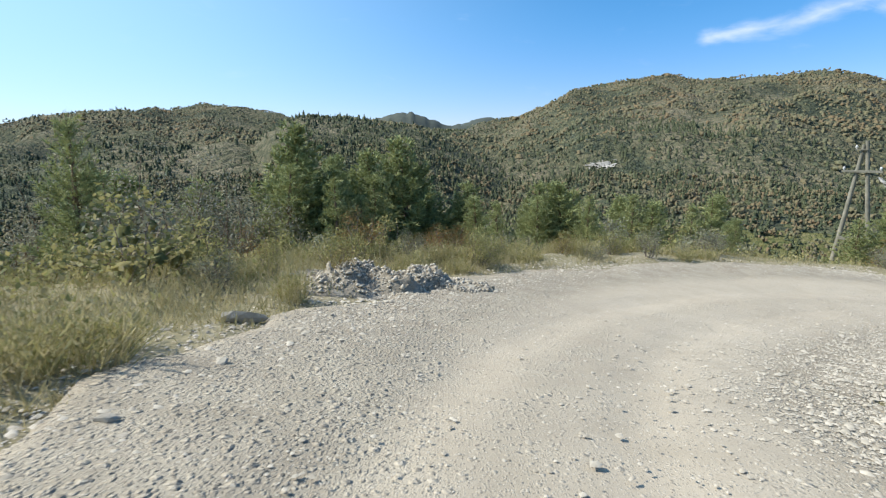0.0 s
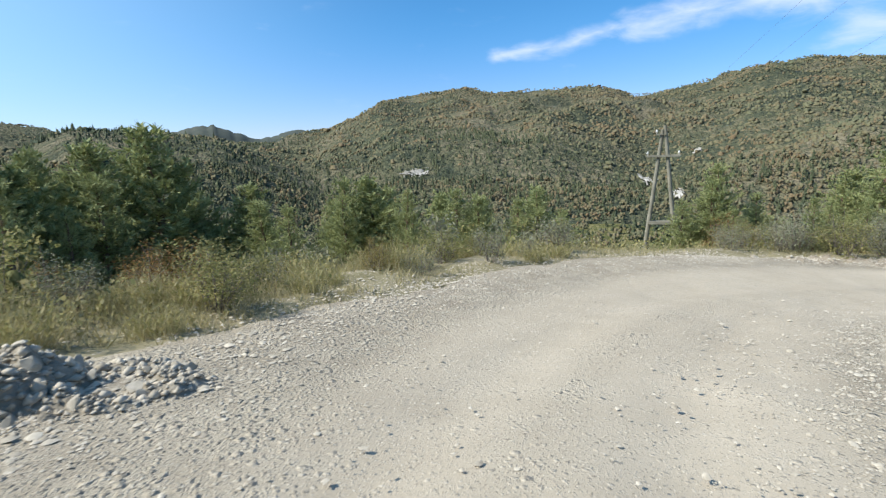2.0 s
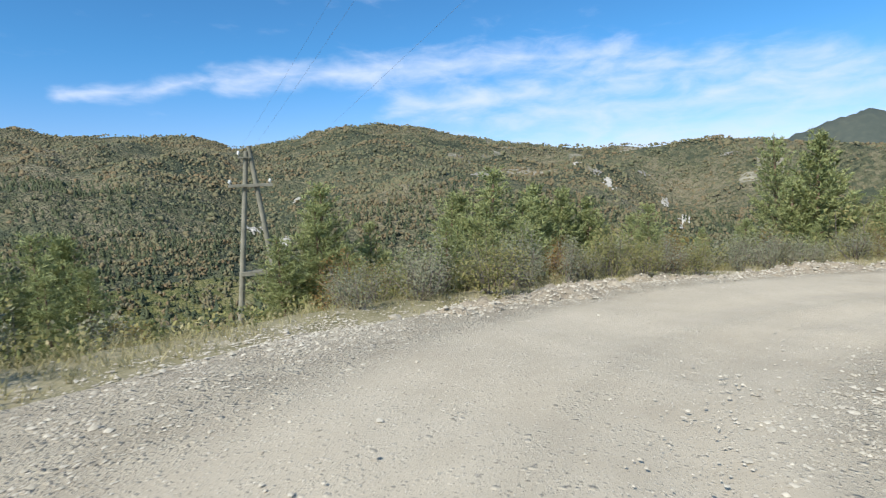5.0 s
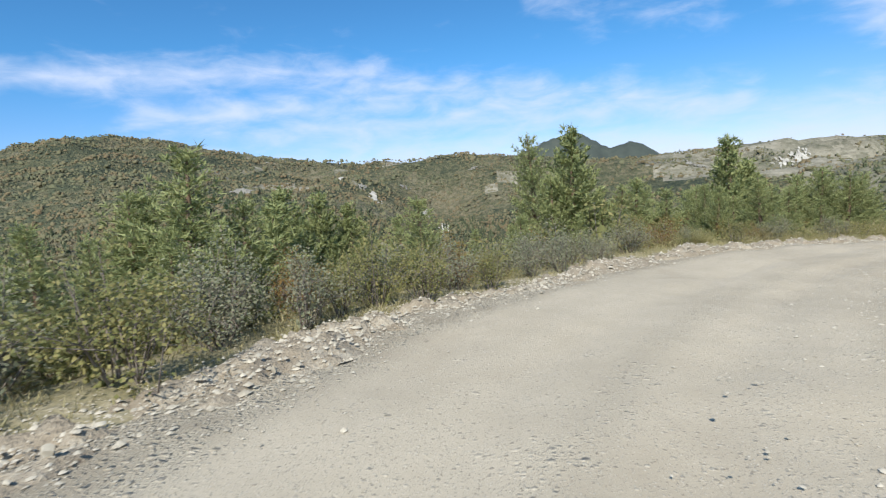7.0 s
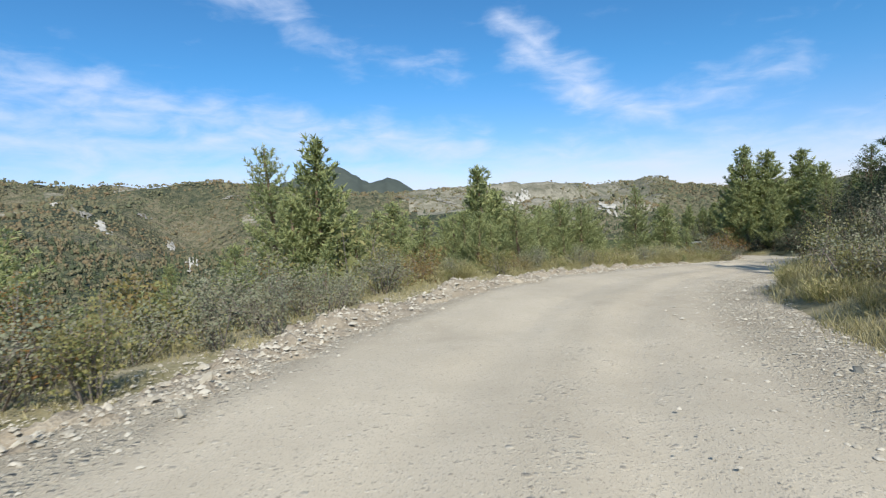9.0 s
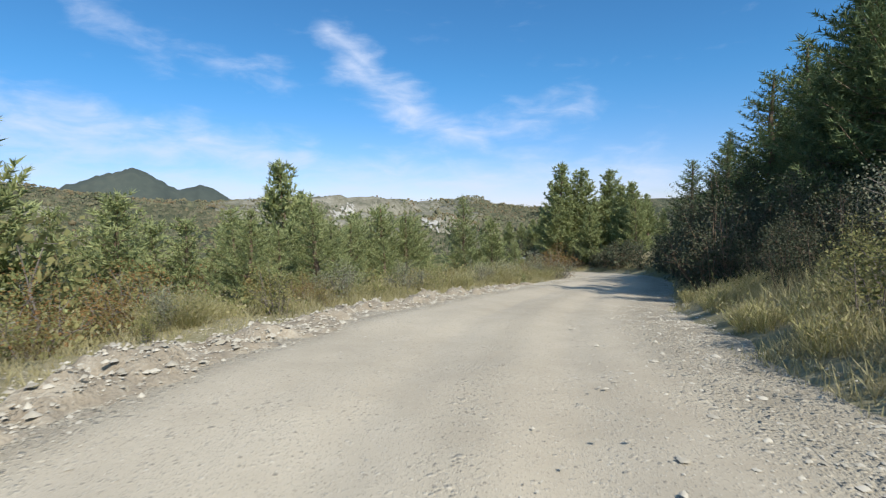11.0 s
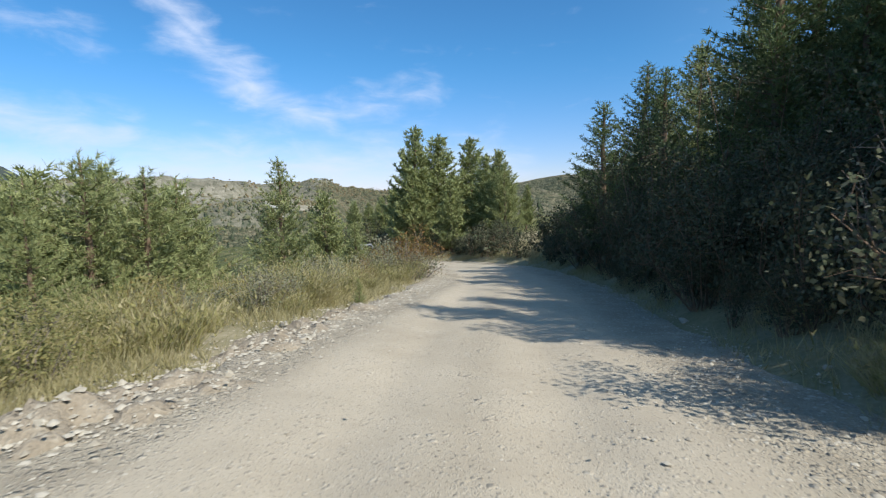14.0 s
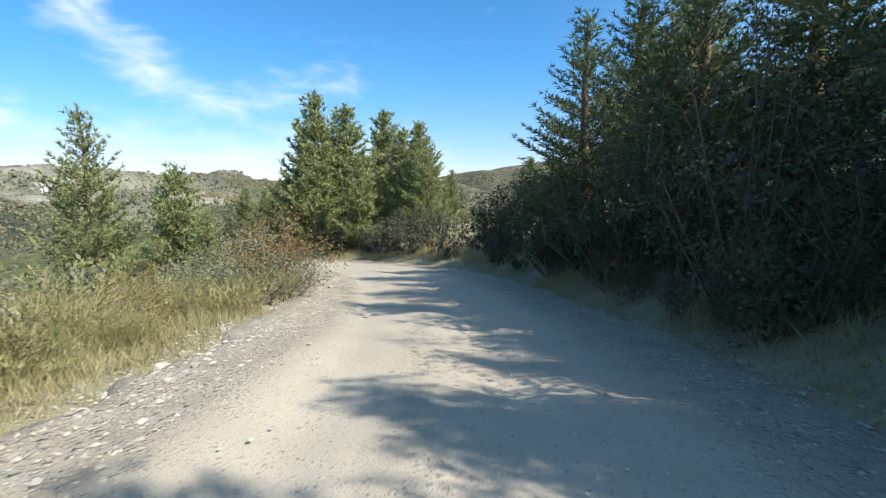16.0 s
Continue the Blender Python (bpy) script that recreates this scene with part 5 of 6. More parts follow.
def gravel():
    r = np.random.default_rng(8)
    n = 115000
    s = np.where(r.uniform(0, 1, n) < 0.5, r.uniform(R0 - 1, R65 + 2, n), r.uniform(R65, R16 + 20, n))
    k = np.clip(np.searchsorted(RUN, s), 0, len(LINE) - 1)
    edge = r.uniform(0, 1, n)
    wl, wr = LINE[k, 4], LINE[k, 5]
    off = np.where(edge < 0.55, wl + 0.5 - np.abs(r.normal(0, np.where(s < R65, 1.7, 1.0), n)) * r.choice([1, 1, 1, 1, -0.5], n), np.where(edge < 0.9, -wr - 0.5 + np.abs(r.normal(0, 0.95, n)), r.uniform(-1, 1, n) * (wl + wr) / 2 + (wl - wr) / 2))
    x, y = LINE[k, 0] + LEFT[k, 0] * off, LINE[k, 1] + LEFT[k, 1] * off
    jit = r.uniform(-0.25, 0.25, n)
    x, y = x + TAN[k, 0] * jit, y + TAN[k, 1] * jit
    size = np.where(edge < 0.55, 0.007 + r.exponential(0.0085, n), np.where(edge < 0.9, 0.007 + r.exponential(0.007, n), 0.005 + r.exponential(0.004, n)))
    size = size * np.where(off > 0, 0.55 + 0.45 * np.exp(-np.maximum(0, wl - 0.6 - off) / 0.8), 1.0)
    z = np.where((off < wl) & (off > -wr - 0.4), road_z(x, y), height(x, y))
    stones("gravel", "loose pale gravel strewn over the road", x, y, z + 0.12 * size, np.clip(size, 0.006, 0.055), r, 0.55)


gravel()


def rock(seed, sx, sy, sz):
    """An angular boulder, flattened and chipped."""
    r = random.Random(seed)
    bm = bmesh.new()
    bmesh.ops.create_icosphere(bm, subdivisions=2, radius=1)
    planes = [(Vector((r.gauss(0, 1), r.gauss(0, 1), r.gauss(0, 1))).normalized(), r.uniform(0.34, 0.72)) for _ in range(10)]
    for v in bm.verts:
        for n, d in planes:
            e = v.co.dot(n) - d
            if e > 0:
                v.co -= n * e
        v.co *= 1 + 0.07 * noise.noise(v.co * 2.3 + Vector((seed, 0, 0)))
        v.co = Vector((v.co.x * sx / 2, v.co.y * sy / 2, v.co.z * sz / 2))
    me = bpy.data.meshes.new("rock")
    bm.to_mesh(me)
    bm.free()
    me.materials.append(M_ROCK)
    return me


M_ROCK = shader("rock", [(0.25, 0.225, 0.18), (0.37, 0.335, 0.27), (0.51, 0.465, 0.385)], 2.5, 18, 0.92, 0.5, 0.02)


def surface(x, y):
    f = frame_of(x, y)
    if -f[3][0] < f[0][0] < f[2][0]:
        return float(road_z(np.array([x]), np.array([y]))[0])
    return h1(x, y)


def put_rock(seed, x, y, sx, sy, sz, turn, label):
    ob = new("rock", rock(seed, sx, sy, sz))
    ob.matrix_basis = pose(x, y, surface(x, y) + sz * 0.22, random.Random(seed).uniform(-12, 12), random.Random(seed + 1).uniform(-12, 12), turn)
    tagged(ob, label, "rock", "rocks beside the road")


put_rock(1, -2.6, 6.4, 0.62, 0.36, 0.20, 30, "flat pale slab of rock on grassy ground")
put_rock(2, 24.4, 12.5, 0.22, 0.13, 0.10, 10, "small white stone at the road edge")
for i, (x, y, s) in enumerate(((21.0, 7.9, 0.42), (21.6, 7.3, 0.34), (22.4, 6.2, 0.5), (20.6, 8.3, 0.22), (21.3, 7.3, 0.26), (22.0, 6.9, 0.24), (23.2, 5.6, 0.3), (24.0, 4.9, 0.24), (22.9, 6.3, 0.2), (20.0, 8.7, 0.2))):
    put_rock(20 + i, x, y, s, s * 0.7, s * 0.55, 40 * i, "pale angular rock at the foot of the bank")
rr = random.Random(4)
for i in range(110):
    s = rr.uniform(R0 - 1, R16 + 14)
    k = int(np.searchsorted(RUN, s))
    off = (LINE[k, 4] + rr.uniform(-0.6, 0.8)) if i % 5 else -(LINE[k, 5] + rr.uniform(0.3, 1.0))
    w = 0.08 + 0.24 * rr.random()**3
    put_rock(60 + i, LINE[k, 0] + LEFT[k, 0] * off, LINE[k, 1] + LEFT[k, 1] * off, w, w * rr.uniform(0.6, 0.9), w * rr.uniform(0.45, 0.7), rr.uniform(0, 360), "loose pale stone on the gravel margin")


M_EARTH = shader("grey_earth", [(0.17, 0.148, 0.11), (0.26, 0.23, 0.178), (0.365, 0.33, 0.262)], 3, 22, 0.95, 0.9, 0.06)


def rubble_heap():
    """A low ridge of dumped stone and earth."""
    r = np.random.default_rng(31)
    foot = lambda a, b: frame_of(a, b)[1] - 0.16 - 0.15 * np.maximum(0, frame_of(a, b)[0] - 3.7)
    cx, cy, ang = -0.95, 9.95, radians(24)
    u, v = np.meshgrid(np.linspace(-2.1, 2.1, 110), np.linspace(-0.95, 0.95, 50), indexing="ij")

    def rise(u, v):
        env = np.clip(1 - (u / 2.1)**2, 0, 1)**0.6 * np.clip(1 - (v / 0.95)**2, 0, 1)
        return env * (0.33 + 0.22 * fbm(u * 1.5 + 3, v * 1.5, 3, 77) + 0.12 * np.abs(fbm(u * 6, v * 6 + 2, 3, 78))) - 0.06 * (env < 0.02)
    x, y = cx + u * math.cos(ang) - v * math.sin(ang), cy + u * math.sin(ang) + v * math.cos(ang)
    z = np.maximum(height(x.ravel(), y.ravel()), foot(x.ravel(), y.ravel())) + rise(u, v).ravel()
    root = tagged(new("rubble_heap"), "low heap of grey rubble and earth beside the road", "heap")
    part("mound", mesh_from("mound", np.stack([x.ravel(), y.ravel(), z], 1), grid_faces(110, 50), M_EARTH, False), root, "grey earth and grit")
    shapes = [rock(200 + i, 1, 0.8, 0.7) for i in range(6)]
    for i in range(290):
        a, b = r.uniform(-2.0, 2.0), r.normal(0, 0.4)
        if abs(b) > 0.9:
            continue
        px, py = cx + a * math.cos(ang) - b * math.sin(ang), cy + a * math.sin(ang) + b * math.cos(ang)
        s = min(0.04 + r.exponential(0.035), 0.18)
        ob = part("stone", shapes[i % 6], root)
        ob.matrix_basis = Matrix.LocRotScale((px, py, max(h1(px, py), float(foot(px, py)[0])) + float(rise(np.array([a]), np.array([b]))[0]) + 0.1 * s), Euler(r.uniform(0, 6, 3)), (s, s, s))

    n = 2600
    a, b = r.uniform(-2.1, 2.1, n), r.normal(0, 0.5, n)
    px, py = cx + a * math.cos(ang) - b * math.sin(ang), cy + a * math.sin(ang) + b * math.cos(ang)
    z = np.maximum(height(px, py), foot(px, py)) + np.where(np.abs(b) < 0.95, rise(a, b), 0)
    stones("rubble", "broken grey rubble strewn over the heap", px, py, z + 0.01, np.clip(0.014 + r.exponential(0.016, n), 0, 0.07), r, 0.75)


rubble_heap()


def gravel_windrow():
    """A long low ridge of earth and stones that the grader left along the outer edge of the road."""
    r = np.random.default_rng(47)
    runs = np.arange(R65 + 1.5, R16 + 5.0, 0.085)
    cols = np.linspace(-0.95, 0.75, 25)
    k = np.clip(np.searchsorted(RUN, runs), 0, len(LINE) - 1)
    q = np.clip((runs - RUN[k - 1]) / (RUN[k] - RUN[k - 1]), 0, 1)
    line = LINE[k - 1] * (1 - q[:, None]) + LINE[k] * q[:, None]
    side = LEFT[k - 1] * (1 - q[:, None]) + LEFT[k] * q[:, None]

    def crest(run):
        return np.interp(run, [R65 + 2, R8 + 2, R125, R16], [0.08, 0.17, 0.17, 0.05]) + 0.10 * value_noise(run / 1.4, run * 0 + 2.0, 81) + 0.07 * value_noise(run / 0.5, run * 0 + 5.0, 82)

    def sway(run):
        return 0.22 * value_noise(run / 2.3, run * 0 + 7.0, 83) - 0.05

    R_, C_ = np.meshgrid(runs, cols, indexing="ij")
    ends = smooth01((R_ - runs[0]) / 3) * smooth01((runs[-1] - R_) / 3)
    off = line[:, 4:5] + sway(R_) + C_
    x, y = line[:, 0:1] + side[:, 0:1] * off, line[:, 1:2] + side[:, 1:2] * off
    shape = np.clip(1 - np.abs(np.where(C_ < 0, C_ / 0.95, C_ / 0.75))**1.6, 0, 1)
    lump = 0.10 * fbm(x / 0.42, y / 0.42, 2, 85) + 0.09 * np.abs(fbm(x / 0.19, y / 0.19, 2, 86)) - 0.045
    z = line[:, 2:3] + line[:, 3:4] * off - 0.06 - 0.10 * np.maximum(0, C_) + ends * (shape * crest(R_) + lump * (0.35 + shape)) - 0.10 * (1 - ends)
    root = tagged(new("gravel_windrow"), "long low ridge of pale earth and stones along the road edge", "ridge")
    part("mound", mesh_from("mound", np.stack([x, y, z], -1).reshape(-1, 3), grid_faces(len(runs), len(cols)), M_WINDROW, False), root, "pale crumbly earth")
    shapes = [rock(300 + i, 1, 0.8, 0.65) for i in range(6)]
    for i in range(300):
        a, b = int(8 + (len(runs) - 16) * r.beta(1.2, 1.9)), int(np.clip(r.normal(11, 5), 0, 24))
        w = min(0.04 + r.exponential(0.034), 0.2)
        ob = part("stone", shapes[i % 6], root)
        ob.matrix_basis = Matrix.LocRotScale((x[a, b], y[a, b], z[a, b] + 0.12 * w), Euler(r.uniform(0, 6, 3)), (w, w * r.uniform(0.6, 1), w * r.uniform(0.5, 0.9)))
    a, b = (20 + (len(runs) - 40) * r.beta(1.1, 1.4, 9000)).astype(int), np.clip(r.normal(10, 7, 9000), 0, 24).astype(int)
    stones("rubble", "small angular rubble along the road edge", x[a, b] + r.normal(0, 0.04, 9000), y[a, b] + r.normal(0, 0.04, 9000), z[a, b] + 0.008, np.clip(0.012 + r.exponential(0.014, 9000), 0, 0.07), r, 0.7)


M_WINDROW = shader("pale_crumbly_earth", [(0.20, 0.16, 0.115), (0.31, 0.262, 0.195), (0.43, 0.378, 0.298)], 3.0, 26, 0.95, 1.0, 0.06)
gravel_windrow()


# ---- power line ----
def beam(points, radii, k=8):
    return tube(np.array(points, float), radii, k)


def power_pole(x, y, turn, h):
    root = tagged(new("utility_pole"), "weathered grey-green wooden A-frame power pole with a crossarm", "pole", "power line poles")
    for sgn in (-1, 1):
        foot, top = np.array([sgn * 1.15, 0, -0.5]), np.array([sgn * 0.06, 0, h + 0.12 * sgn])
        s = np.linspace(0, 1, 6)[:, None]
        part("leg", mesh_from("leg", *beam(foot * (1 - s) + top * s, np.linspace(0.15, 0.105, 6)), M_POLE, True), root)
    def bar(name, a, b, w, t, label=""):
        a, b = np.array(a, float), np.array(b, float)
        me = bpy.data.meshes.new(name)
        bm = bmesh.new()
        bmesh.ops.create_cube(bm, size=1)
        bmesh.ops.bevel(bm, geom=bm.edges[:], offset=0.06, segments=1, affect="EDGES")
        m = Matrix.Translation((a + b) / 2) @ (Vector(b - a).to_track_quat("X", "Z").to_matrix().to_4x4()) @ Matrix.Diagonal((np.linalg.norm(b - a), w, t, 1))
        bm.transform(m); bm.to_mesh(me); bm.free()
        me.materials.append(M_POLE)
        return part(name, me, root, label)
    bar("crossarm", (-0.98, -0.16, h * 0.816), (0.98, -0.16, h * 0.816), 0.12, 0.14)
    bar("tie_beam", (-0.78, -0.19, h * 0.373), (0.78, -0.19, h * 0.373), 0.16, 0.20)
    bar("tie_beam", (-0.78, 0.19, h * 0.373), (0.78, 0.19, h * 0.373), 0.16, 0.20)
    bar("bracket", (-0.45, -0.15, h * 0.955), (0.15, -0.15, h * 0.955), 0.06, 0.07, "steel top bracket")
    for px, pz in ((-0.88, h * 0.816), (0.88, h * 0.816), (-0.4, h * 0.955)):
        prof = [(0.0, 0.03), (0.06, 0.03), (0.07, 0.075), (0.10, 0.05), (0.12, 0.085), (0.16, 0.05), (0.2, 0.055), (0.24, 0.01)]
        pts = np.array([(px, -0.16, pz + 0.06 + q[0]) for q in prof])
        part("insulator", mesh_from("insulator", *tube(pts, [q[1] for q in prof], 9), M_CERAMIC, True), root, "white ceramic insulator")
    root.matrix_basis = pose(x, y, h1(x, y), 0, 0, turn)
    return root


M_CERAMIC = shader("glazed_ceramic", [(0.6, 0.6, 0.58), (0.72, 0.72, 0.7), (0.8, 0.8, 0.78)], 3, 20, 0.25, 0.05, 0.002)
M_WIRE = shader("dull_steel_wire", [(0.10, 0.10, 0.10), (0.16, 0.16, 0.16), (0.2, 0.2, 0.2)], 3, 20, 0.5, 0.0, 0.002)
PX, PY, PH = 25.0, 32.3, 9.25
pole_a = power_pole(PX, PY, -40, PH)
pole_b = copy_thing(pole_a, pose(-14.0, -32.0, h1(-14.0, -32.0), 0, 0, -33))


def wire(i, lx, lz):
    a = pole_a.matrix_basis @ Vector((lx, -0.16, lz))
    b = pole_b.matrix_basis @ Vector((lx, -0.16, lz))
    s = np.linspace(0, 1, 24)[:, None]
    p = np.array(a) * (1 - s) + np.array(b) * s
    p[:, 2] -= (4 * 1.1 * s * (1 - s))[:, 0]
    tagged(new("power_cable", mesh_from("power_cable", *tube(p, np.full(24, 0.002), 5), M_WIRE, True)), "thin dark power cable strung from the pole", "cable", "power cables")


for i, (lx, lz) in enumerate(((-0.88, PH * 0.816 + 0.27), (0.88, PH * 0.816 + 0.27), (-0.4, PH * 0.955 + 0.27))):
    wire(i, lx, lz)


# ---- bare rock scars on the far slopes ----
def scar(bearing, el, wide, tall, label):
    """A patch of bare rock laid over the slope where a line of sight from the bend meets it."""
    rr = np.linspace(200, 3000, 1400)
    a = radians(bearing)
    z = height(EYE[0] + rr * math.sin(a), EYE[1] + rr * math.cos(a))
    ang = np.degrees(np.arctan2(z - EYE[2], rr))
    k = int(np.argmax(ang > el))
    if ang[k] <= el:
        return
    r0 = rr[k]
    w, t = r0 * radians(wide), r0 * radians(tall)
    slope = max(0.12, (z[min(k + 15, 1399)] - z[k]) / (rr[min(k + 15, 1399)] - rr[k] + 1e-6))
    deep = min(t / slope, 160)
    u, v = np.meshgrid(np.linspace(-1, 1, 71), np.linspace(-1, 1, 51), indexing="ij")
    rag = 1 + 0.45 * fbm(np.arctan2(v, u) * 1.6 + bearing, np.zeros_like(u) + el, 3, 91)
    x = EYE[0] + (r0 + v * rag * deep / 2) * np.sin(a) + u * rag * w / 2 * math.cos(a)
    y = EYE[1] + (r0 + v * rag * deep / 2) * np.cos(a) - u * rag * w / 2 * math.sin(a)
    edge = np.clip(1.25 - np.hypot(u, v), 0, 1)
    zz = height(x.ravel(), y.ravel()) + (edge * 1.2 + 0.8 * fbm(x / 7, y / 7, 3, 93) + 1.0).ravel()
    f = grid_faces(71, 51)
    keep = (np.hypot(u, v) + 0.75 * fbm(u * 4.6 + 1.4 * v + bearing, v * 2.2 + el, 5, 95)).ravel()[f].mean(1) < 0.62
    tagged(new("rock_scar", mesh_from("rock_scar", np.stack([x.ravel(), y.ravel(), zz], 1), f[keep], M_LANDSLIP if label == WHITE else M_ROCKFACE)), label, "cliff", "rock scars")


GREY, WHITE = "bare grey rock scar on a wooded slope", "white landslip scar on a dry slope"
for b, e, w, t, l in ((13.3, -1.9, 2.6, 1.4, GREY), (14.3, -2.0, 1.4, 1.1, WHITE), (38.2, -3.4, 1.7, 0.7, WHITE), (40.7, -4.7, 1.2, 0.5, WHITE), (43.1, -0.6, 0.8, 0.4, WHITE), (63.1, 1.2, 2.2, 0.7, GREY), (73.2, 1.85, 1.0, 0.7, WHITE),
                      (76.5, -0.6, 1.6, 1.6, WHITE), (75.4, 0.8, 0.9, 1.2, GREY), (80.0, 0.4, 1.3, 0.5, GREY), (82.0, -2.7, 1.0, 1.0, WHITE), (83.1, -4.6, 1.2, 0.7, WHITE), (110.2, 0.15, 1.6, 0.6, GREY), (118.4, 0.25, 2.6, 1.9, WHITE),
                      (117.0, 0.0, 1.4, 1.2, WHITE), (127.2, -1.4, 2.6, 1.5, WHITE), (109.3, 0.5, 1.5, 0.6, GREY), (87.6, 1.9, 1.2, 0.4, GREY)):
    scar(b, e, w, t, l)


# ---- the car ahead ----
def lathe(prof, k=24):
    """A ring-shaped mesh round the x axis from (x, radius) pairs."""
    a = np.linspace(0, 2 * np.pi, k, endpoint=False)
    v = np.array([(x, r * math.cos(t), r * math.sin(t)) for t in a for x, r in prof])
    return v, grid_faces(k, len(prof), True)


def slab(name, corners, thick, mat, parent, label="", bevel=0.03):
    """A panel: a flat outline of corners, pushed back by a thickness vector, with softened edges."""
    bm = bmesh.new()
    a = [bm.verts.new(c) for c in corners]
    b = [bm.verts.new(Vector(c) + Vector(thick)) for c in corners]
    bm.faces.new(a)
    bm.faces.new(b[::-1])
    n = len(a)
    for i in range(n):
        bm.faces.new((a[i], b[i], b[(i + 1) % n], a[(i + 1) % n]))
    bmesh.ops.recalc_face_normals(bm, faces=bm.faces[:])
    if bevel:
        bmesh.ops.bevel(bm, geom=bm.edges[:], offset=bevel, segments=2, affect="EDGES", clamp_overlap=True)
    me = bpy.data.meshes.new(name)
    bm.to_mesh(me)
    bm.free()
    me.materials.append(mat)
    return part(name, me, parent, label)


def plain(name, colour, rough, metal=0.0, coat=0.0):
    m = shader(name, [tuple(0.85 * c for c in colour), colour, tuple(min(1, 1.1 * c) for c in colour)], 2, 30, rough, 0.05, 0.003)
    bs = m.node_tree.nodes["Principled BSDF"]
    bs.inputs["Metallic"].default_value, bs.inputs["Coat Weight"].default_value = metal, coat
    return m


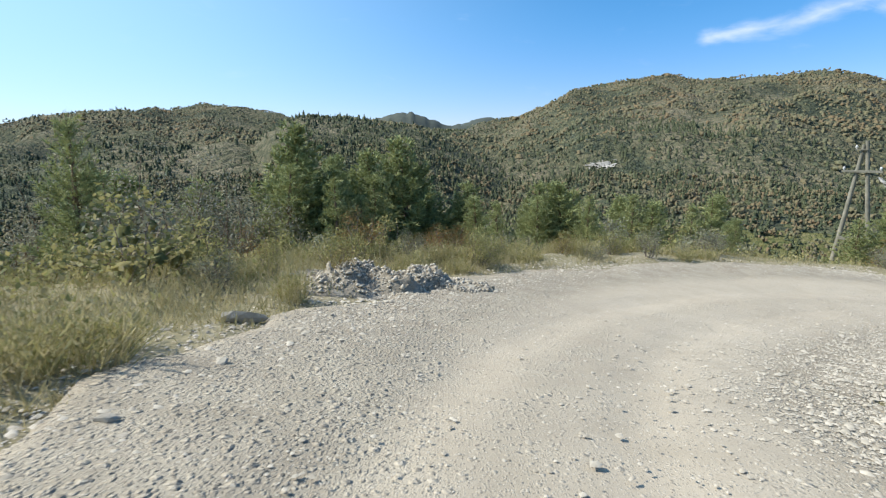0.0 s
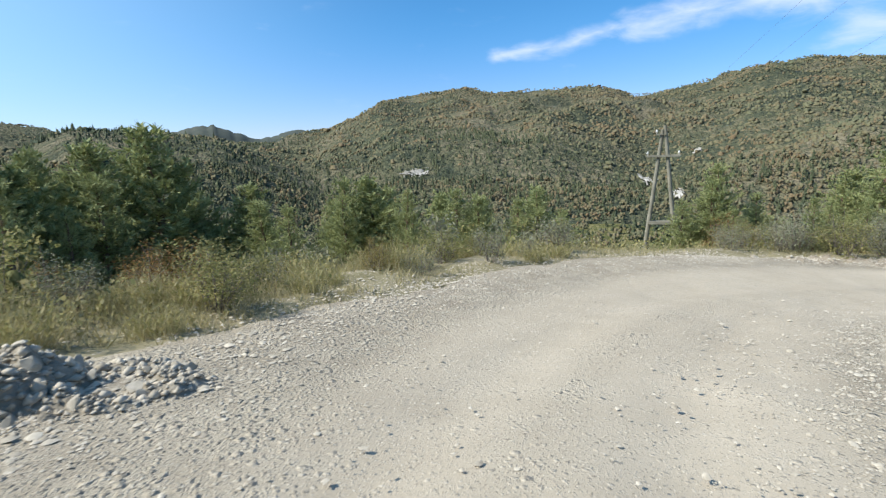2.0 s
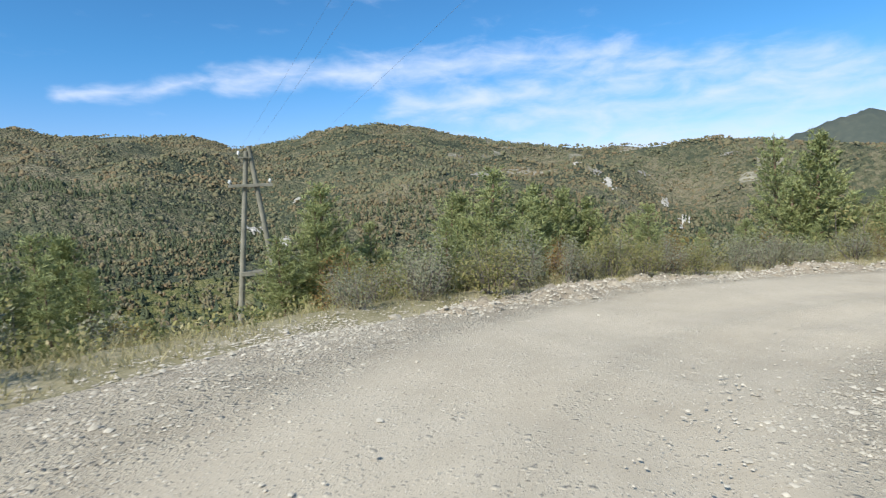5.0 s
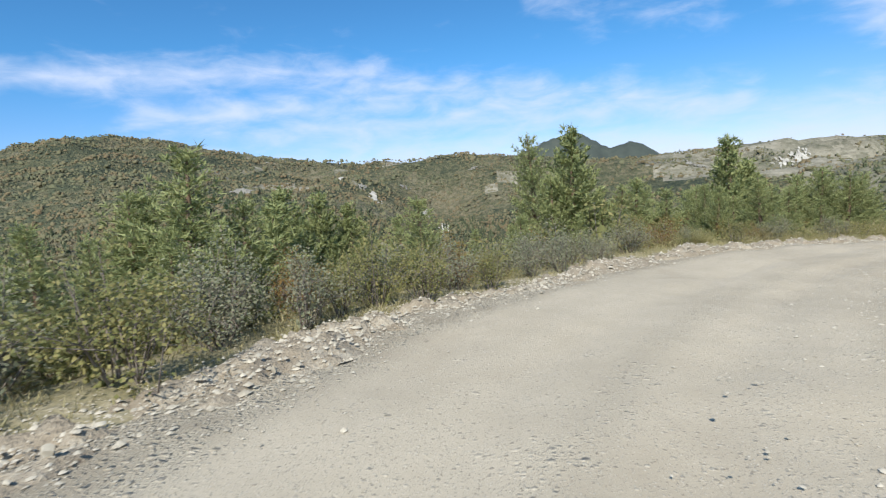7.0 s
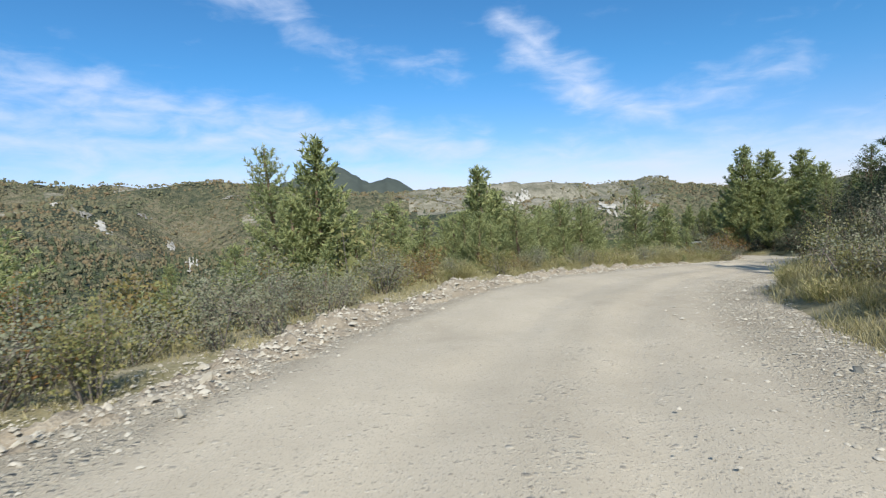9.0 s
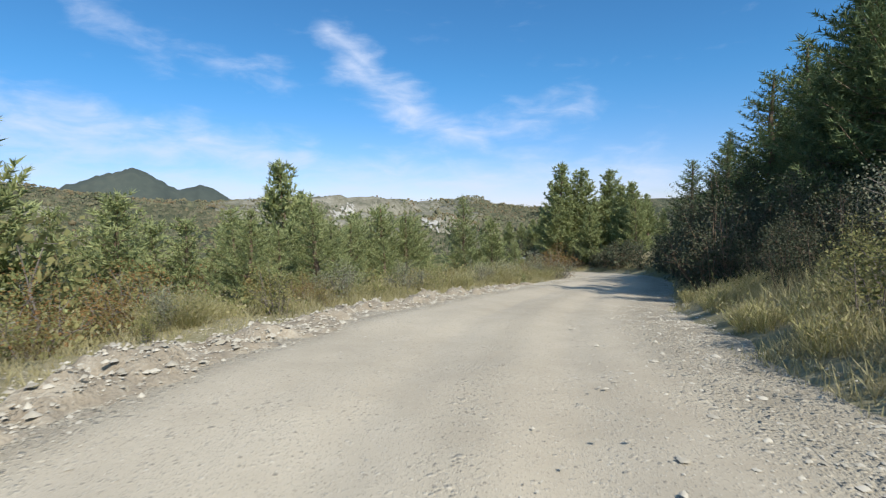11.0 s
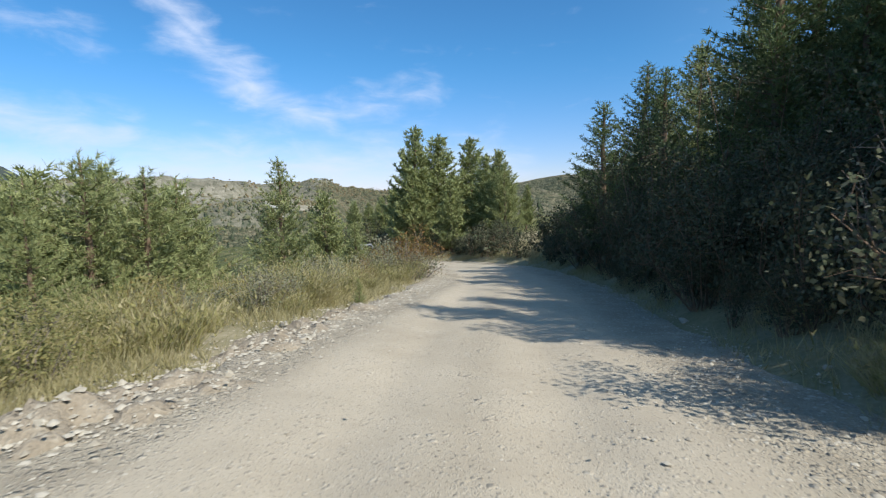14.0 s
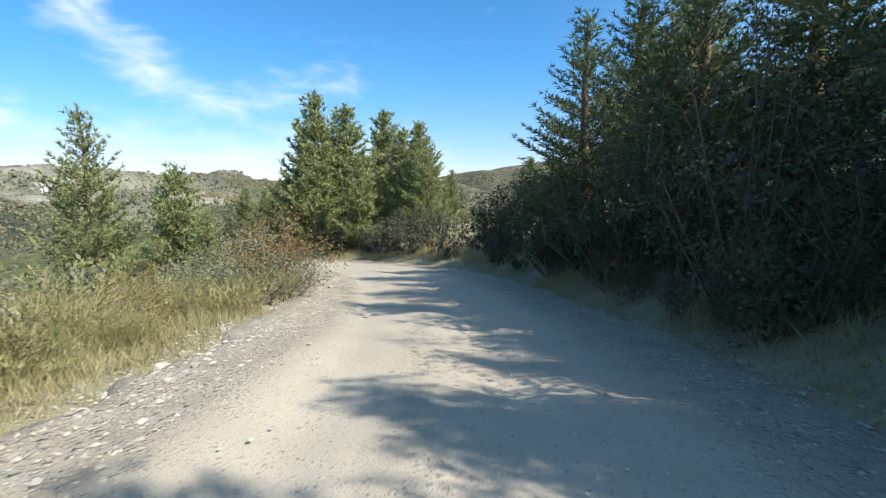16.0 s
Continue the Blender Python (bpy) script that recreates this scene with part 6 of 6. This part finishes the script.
def off_roader(x, y, turn):
    """A boxy off-road car, nose along +y."""
    paint, glass, rubber, steel = plain("dusty_grey_paint", (0.20, 0.21, 0.22), 0.5, 0, 0.3), plain("dark_window_glass", (0.012, 0.014, 0.016), 0.06), plain("tyre_rubber", (0.022, 0.022, 0.022), 0.85), plain("rim_alloy", (0.45, 0.45, 0.46), 0.35, 0.9)
    trim, red = plain("black_plastic", (0.025, 0.025, 0.026), 0.6), plain("red_lamp_lens", (0.35, 0.012, 0.012), 0.25)
    car = tagged(new("off_road_car"), "boxy grey off-road car with a spare wheel on its tailgate", "car")
    side = [(-2.05, 0.48), (-2.08, 0.98), (-1.98, 1.08), (0.55, 1.10), (0.75, 1.06), (1.85, 1.00), (2.02, 0.86), (2.05, 0.50), (1.72, 0.40), (-1.75, 0.40)]
    slab("body", [(-0.86, a, b) for a, b in side], (1.72, 0, 0), paint, car, bevel=0.05)
    cab = [(-2.0, 1.06), (-1.86, 1.80), (0.02, 1.84), (0.62, 1.08)]
    slab("cabin", [(-0.76, a, b) for a, b in cab], (1.52, 0, 0), paint, car, bevel=0.07)
    slab("rear_window", [(-0.60, -2.0, 1.16), (0.60, -2.0, 1.16), (0.54, -1.90, 1.68), (-0.54, -1.90, 1.68)], (0, 0.03, 0), glass, car, "dark glass", 0.01)
    slab("windscreen", [(-0.66, 0.60, 1.14), (0.66, 0.60, 1.14), (0.60, 0.13, 1.76), (-0.60, 0.13, 1.76)], (0, -0.04, 0), glass, car, "dark glass", 0.01)
    for sx in (-1, 1):
        for pts in ([(-1.86, 1.16), (-1.76, 1.68), (-0.98, 1.70), (-0.98, 1.16)], [(-0.88, 1.16), (-0.88, 1.70), (-0.06, 1.72), (0.36, 1.16)]):
            slab("side_window", [(sx * 0.775, a, b) for a, b in pts], (-sx * 0.03, 0, 0), glass, car, "dark glass", 0.008)
        slab("side_step", [(sx * 0.84, -0.95, 0.40), (sx * 0.84, 0.85, 0.40), (sx * 0.98, 0.85, 0.40), (sx * 0.98, -0.95, 0.40)], (0, 0, 0.06), trim, car, "", 0.015)
        slab("mirror", [(sx * 0.86, 0.36, 1.14), (sx * 1.06, 0.36, 1.14), (sx * 1.06, 0.36, 1.34), (sx * 0.86, 0.36, 1.34)], (0, 0.09, 0), trim, car, "", 0.02)
        slab("tail_lamp", [(sx * 0.70, -2.09, 0.78), (sx * 0.84, -2.09, 0.78), (sx * 0.84, -2.09, 1.02), (sx * 0.70, -2.09, 1.02)], (0, 0.06, 0), red, car, "red lamp lens", 0.012)
        slab("headlamp", [(sx * 0.58, 2.03, 0.70), (sx * 0.80, 2.03, 0.70), (sx * 0.80, 2.03, 0.90), (sx * 0.58, 2.03, 0.90)], (0, 0.04, 0), steel, car, "", 0.012)
        slab("roof_rail", [(sx * 0.66, -1.7, 1.88), (sx * 0.66, -0.1, 1.90), (sx * 0.70, -0.1, 1.90), (sx * 0.70, -1.7, 1.88)], (0, 0, 0.035), trim, car, "", 0.008)
        for wy in (-1.28, 1.28):
            wheel = new("wheel"); wheel.parent = car
            wheel.matrix_basis = pose(sx * 0.76, wy, 0.36)
            part("tyre", mesh_from("tyre", *lathe([(-0.11, 0.21), (-0.12, 0.31), (-0.09, 0.355), (0.09, 0.355), (0.12, 0.31), (0.11, 0.21), (-0.11, 0.21)]), rubber, True), wheel)
            part("rim", mesh_from("rim", *lathe([(-0.08, 0.215), (0.08, 0.215), (0.05, 0.15), (0.07, 0.05), (0.07, 0.0), (-0.08, 0.0)]), steel, True), wheel)
    for yy in (-2.08, 2.02):
        slab("bumper", [(-0.84, yy, 0.42), (0.84, yy, 0.42), (0.84, yy, 0.64), (-0.84, yy, 0.64)], (0, 0.12 * (-1 if yy < 0 else 1), 0), trim, car, "black plastic bumper", 0.03)
    spare = new("spare_wheel"); spare.parent = car
    spare.matrix_basis = pose(0.08, -2.18, 1.02, 0, 0, 90)
    part("tyre", mesh_from("tyre", *lathe([(-0.09, 0.2), (-0.1, 0.30), (-0.07, 0.345), (0.07, 0.345), (0.1, 0.30), (0.09, 0.2), (-0.09, 0.2)]), rubber, True), spare)
    part("rim", mesh_from("rim", *lathe([(-0.06, 0.205), (0.06, 0.205), (0.04, 0.1), (0.05, 0.0), (-0.06, 0.0)]), steel, True), spare)
    z = float(road_z(np.array([x]), np.array([y]))[0])
    m = pose(x, y, z - 0.03, -5.5, 0, turn)
    car.matrix_basis = m


off_roader(66.9, -34.7, -90)
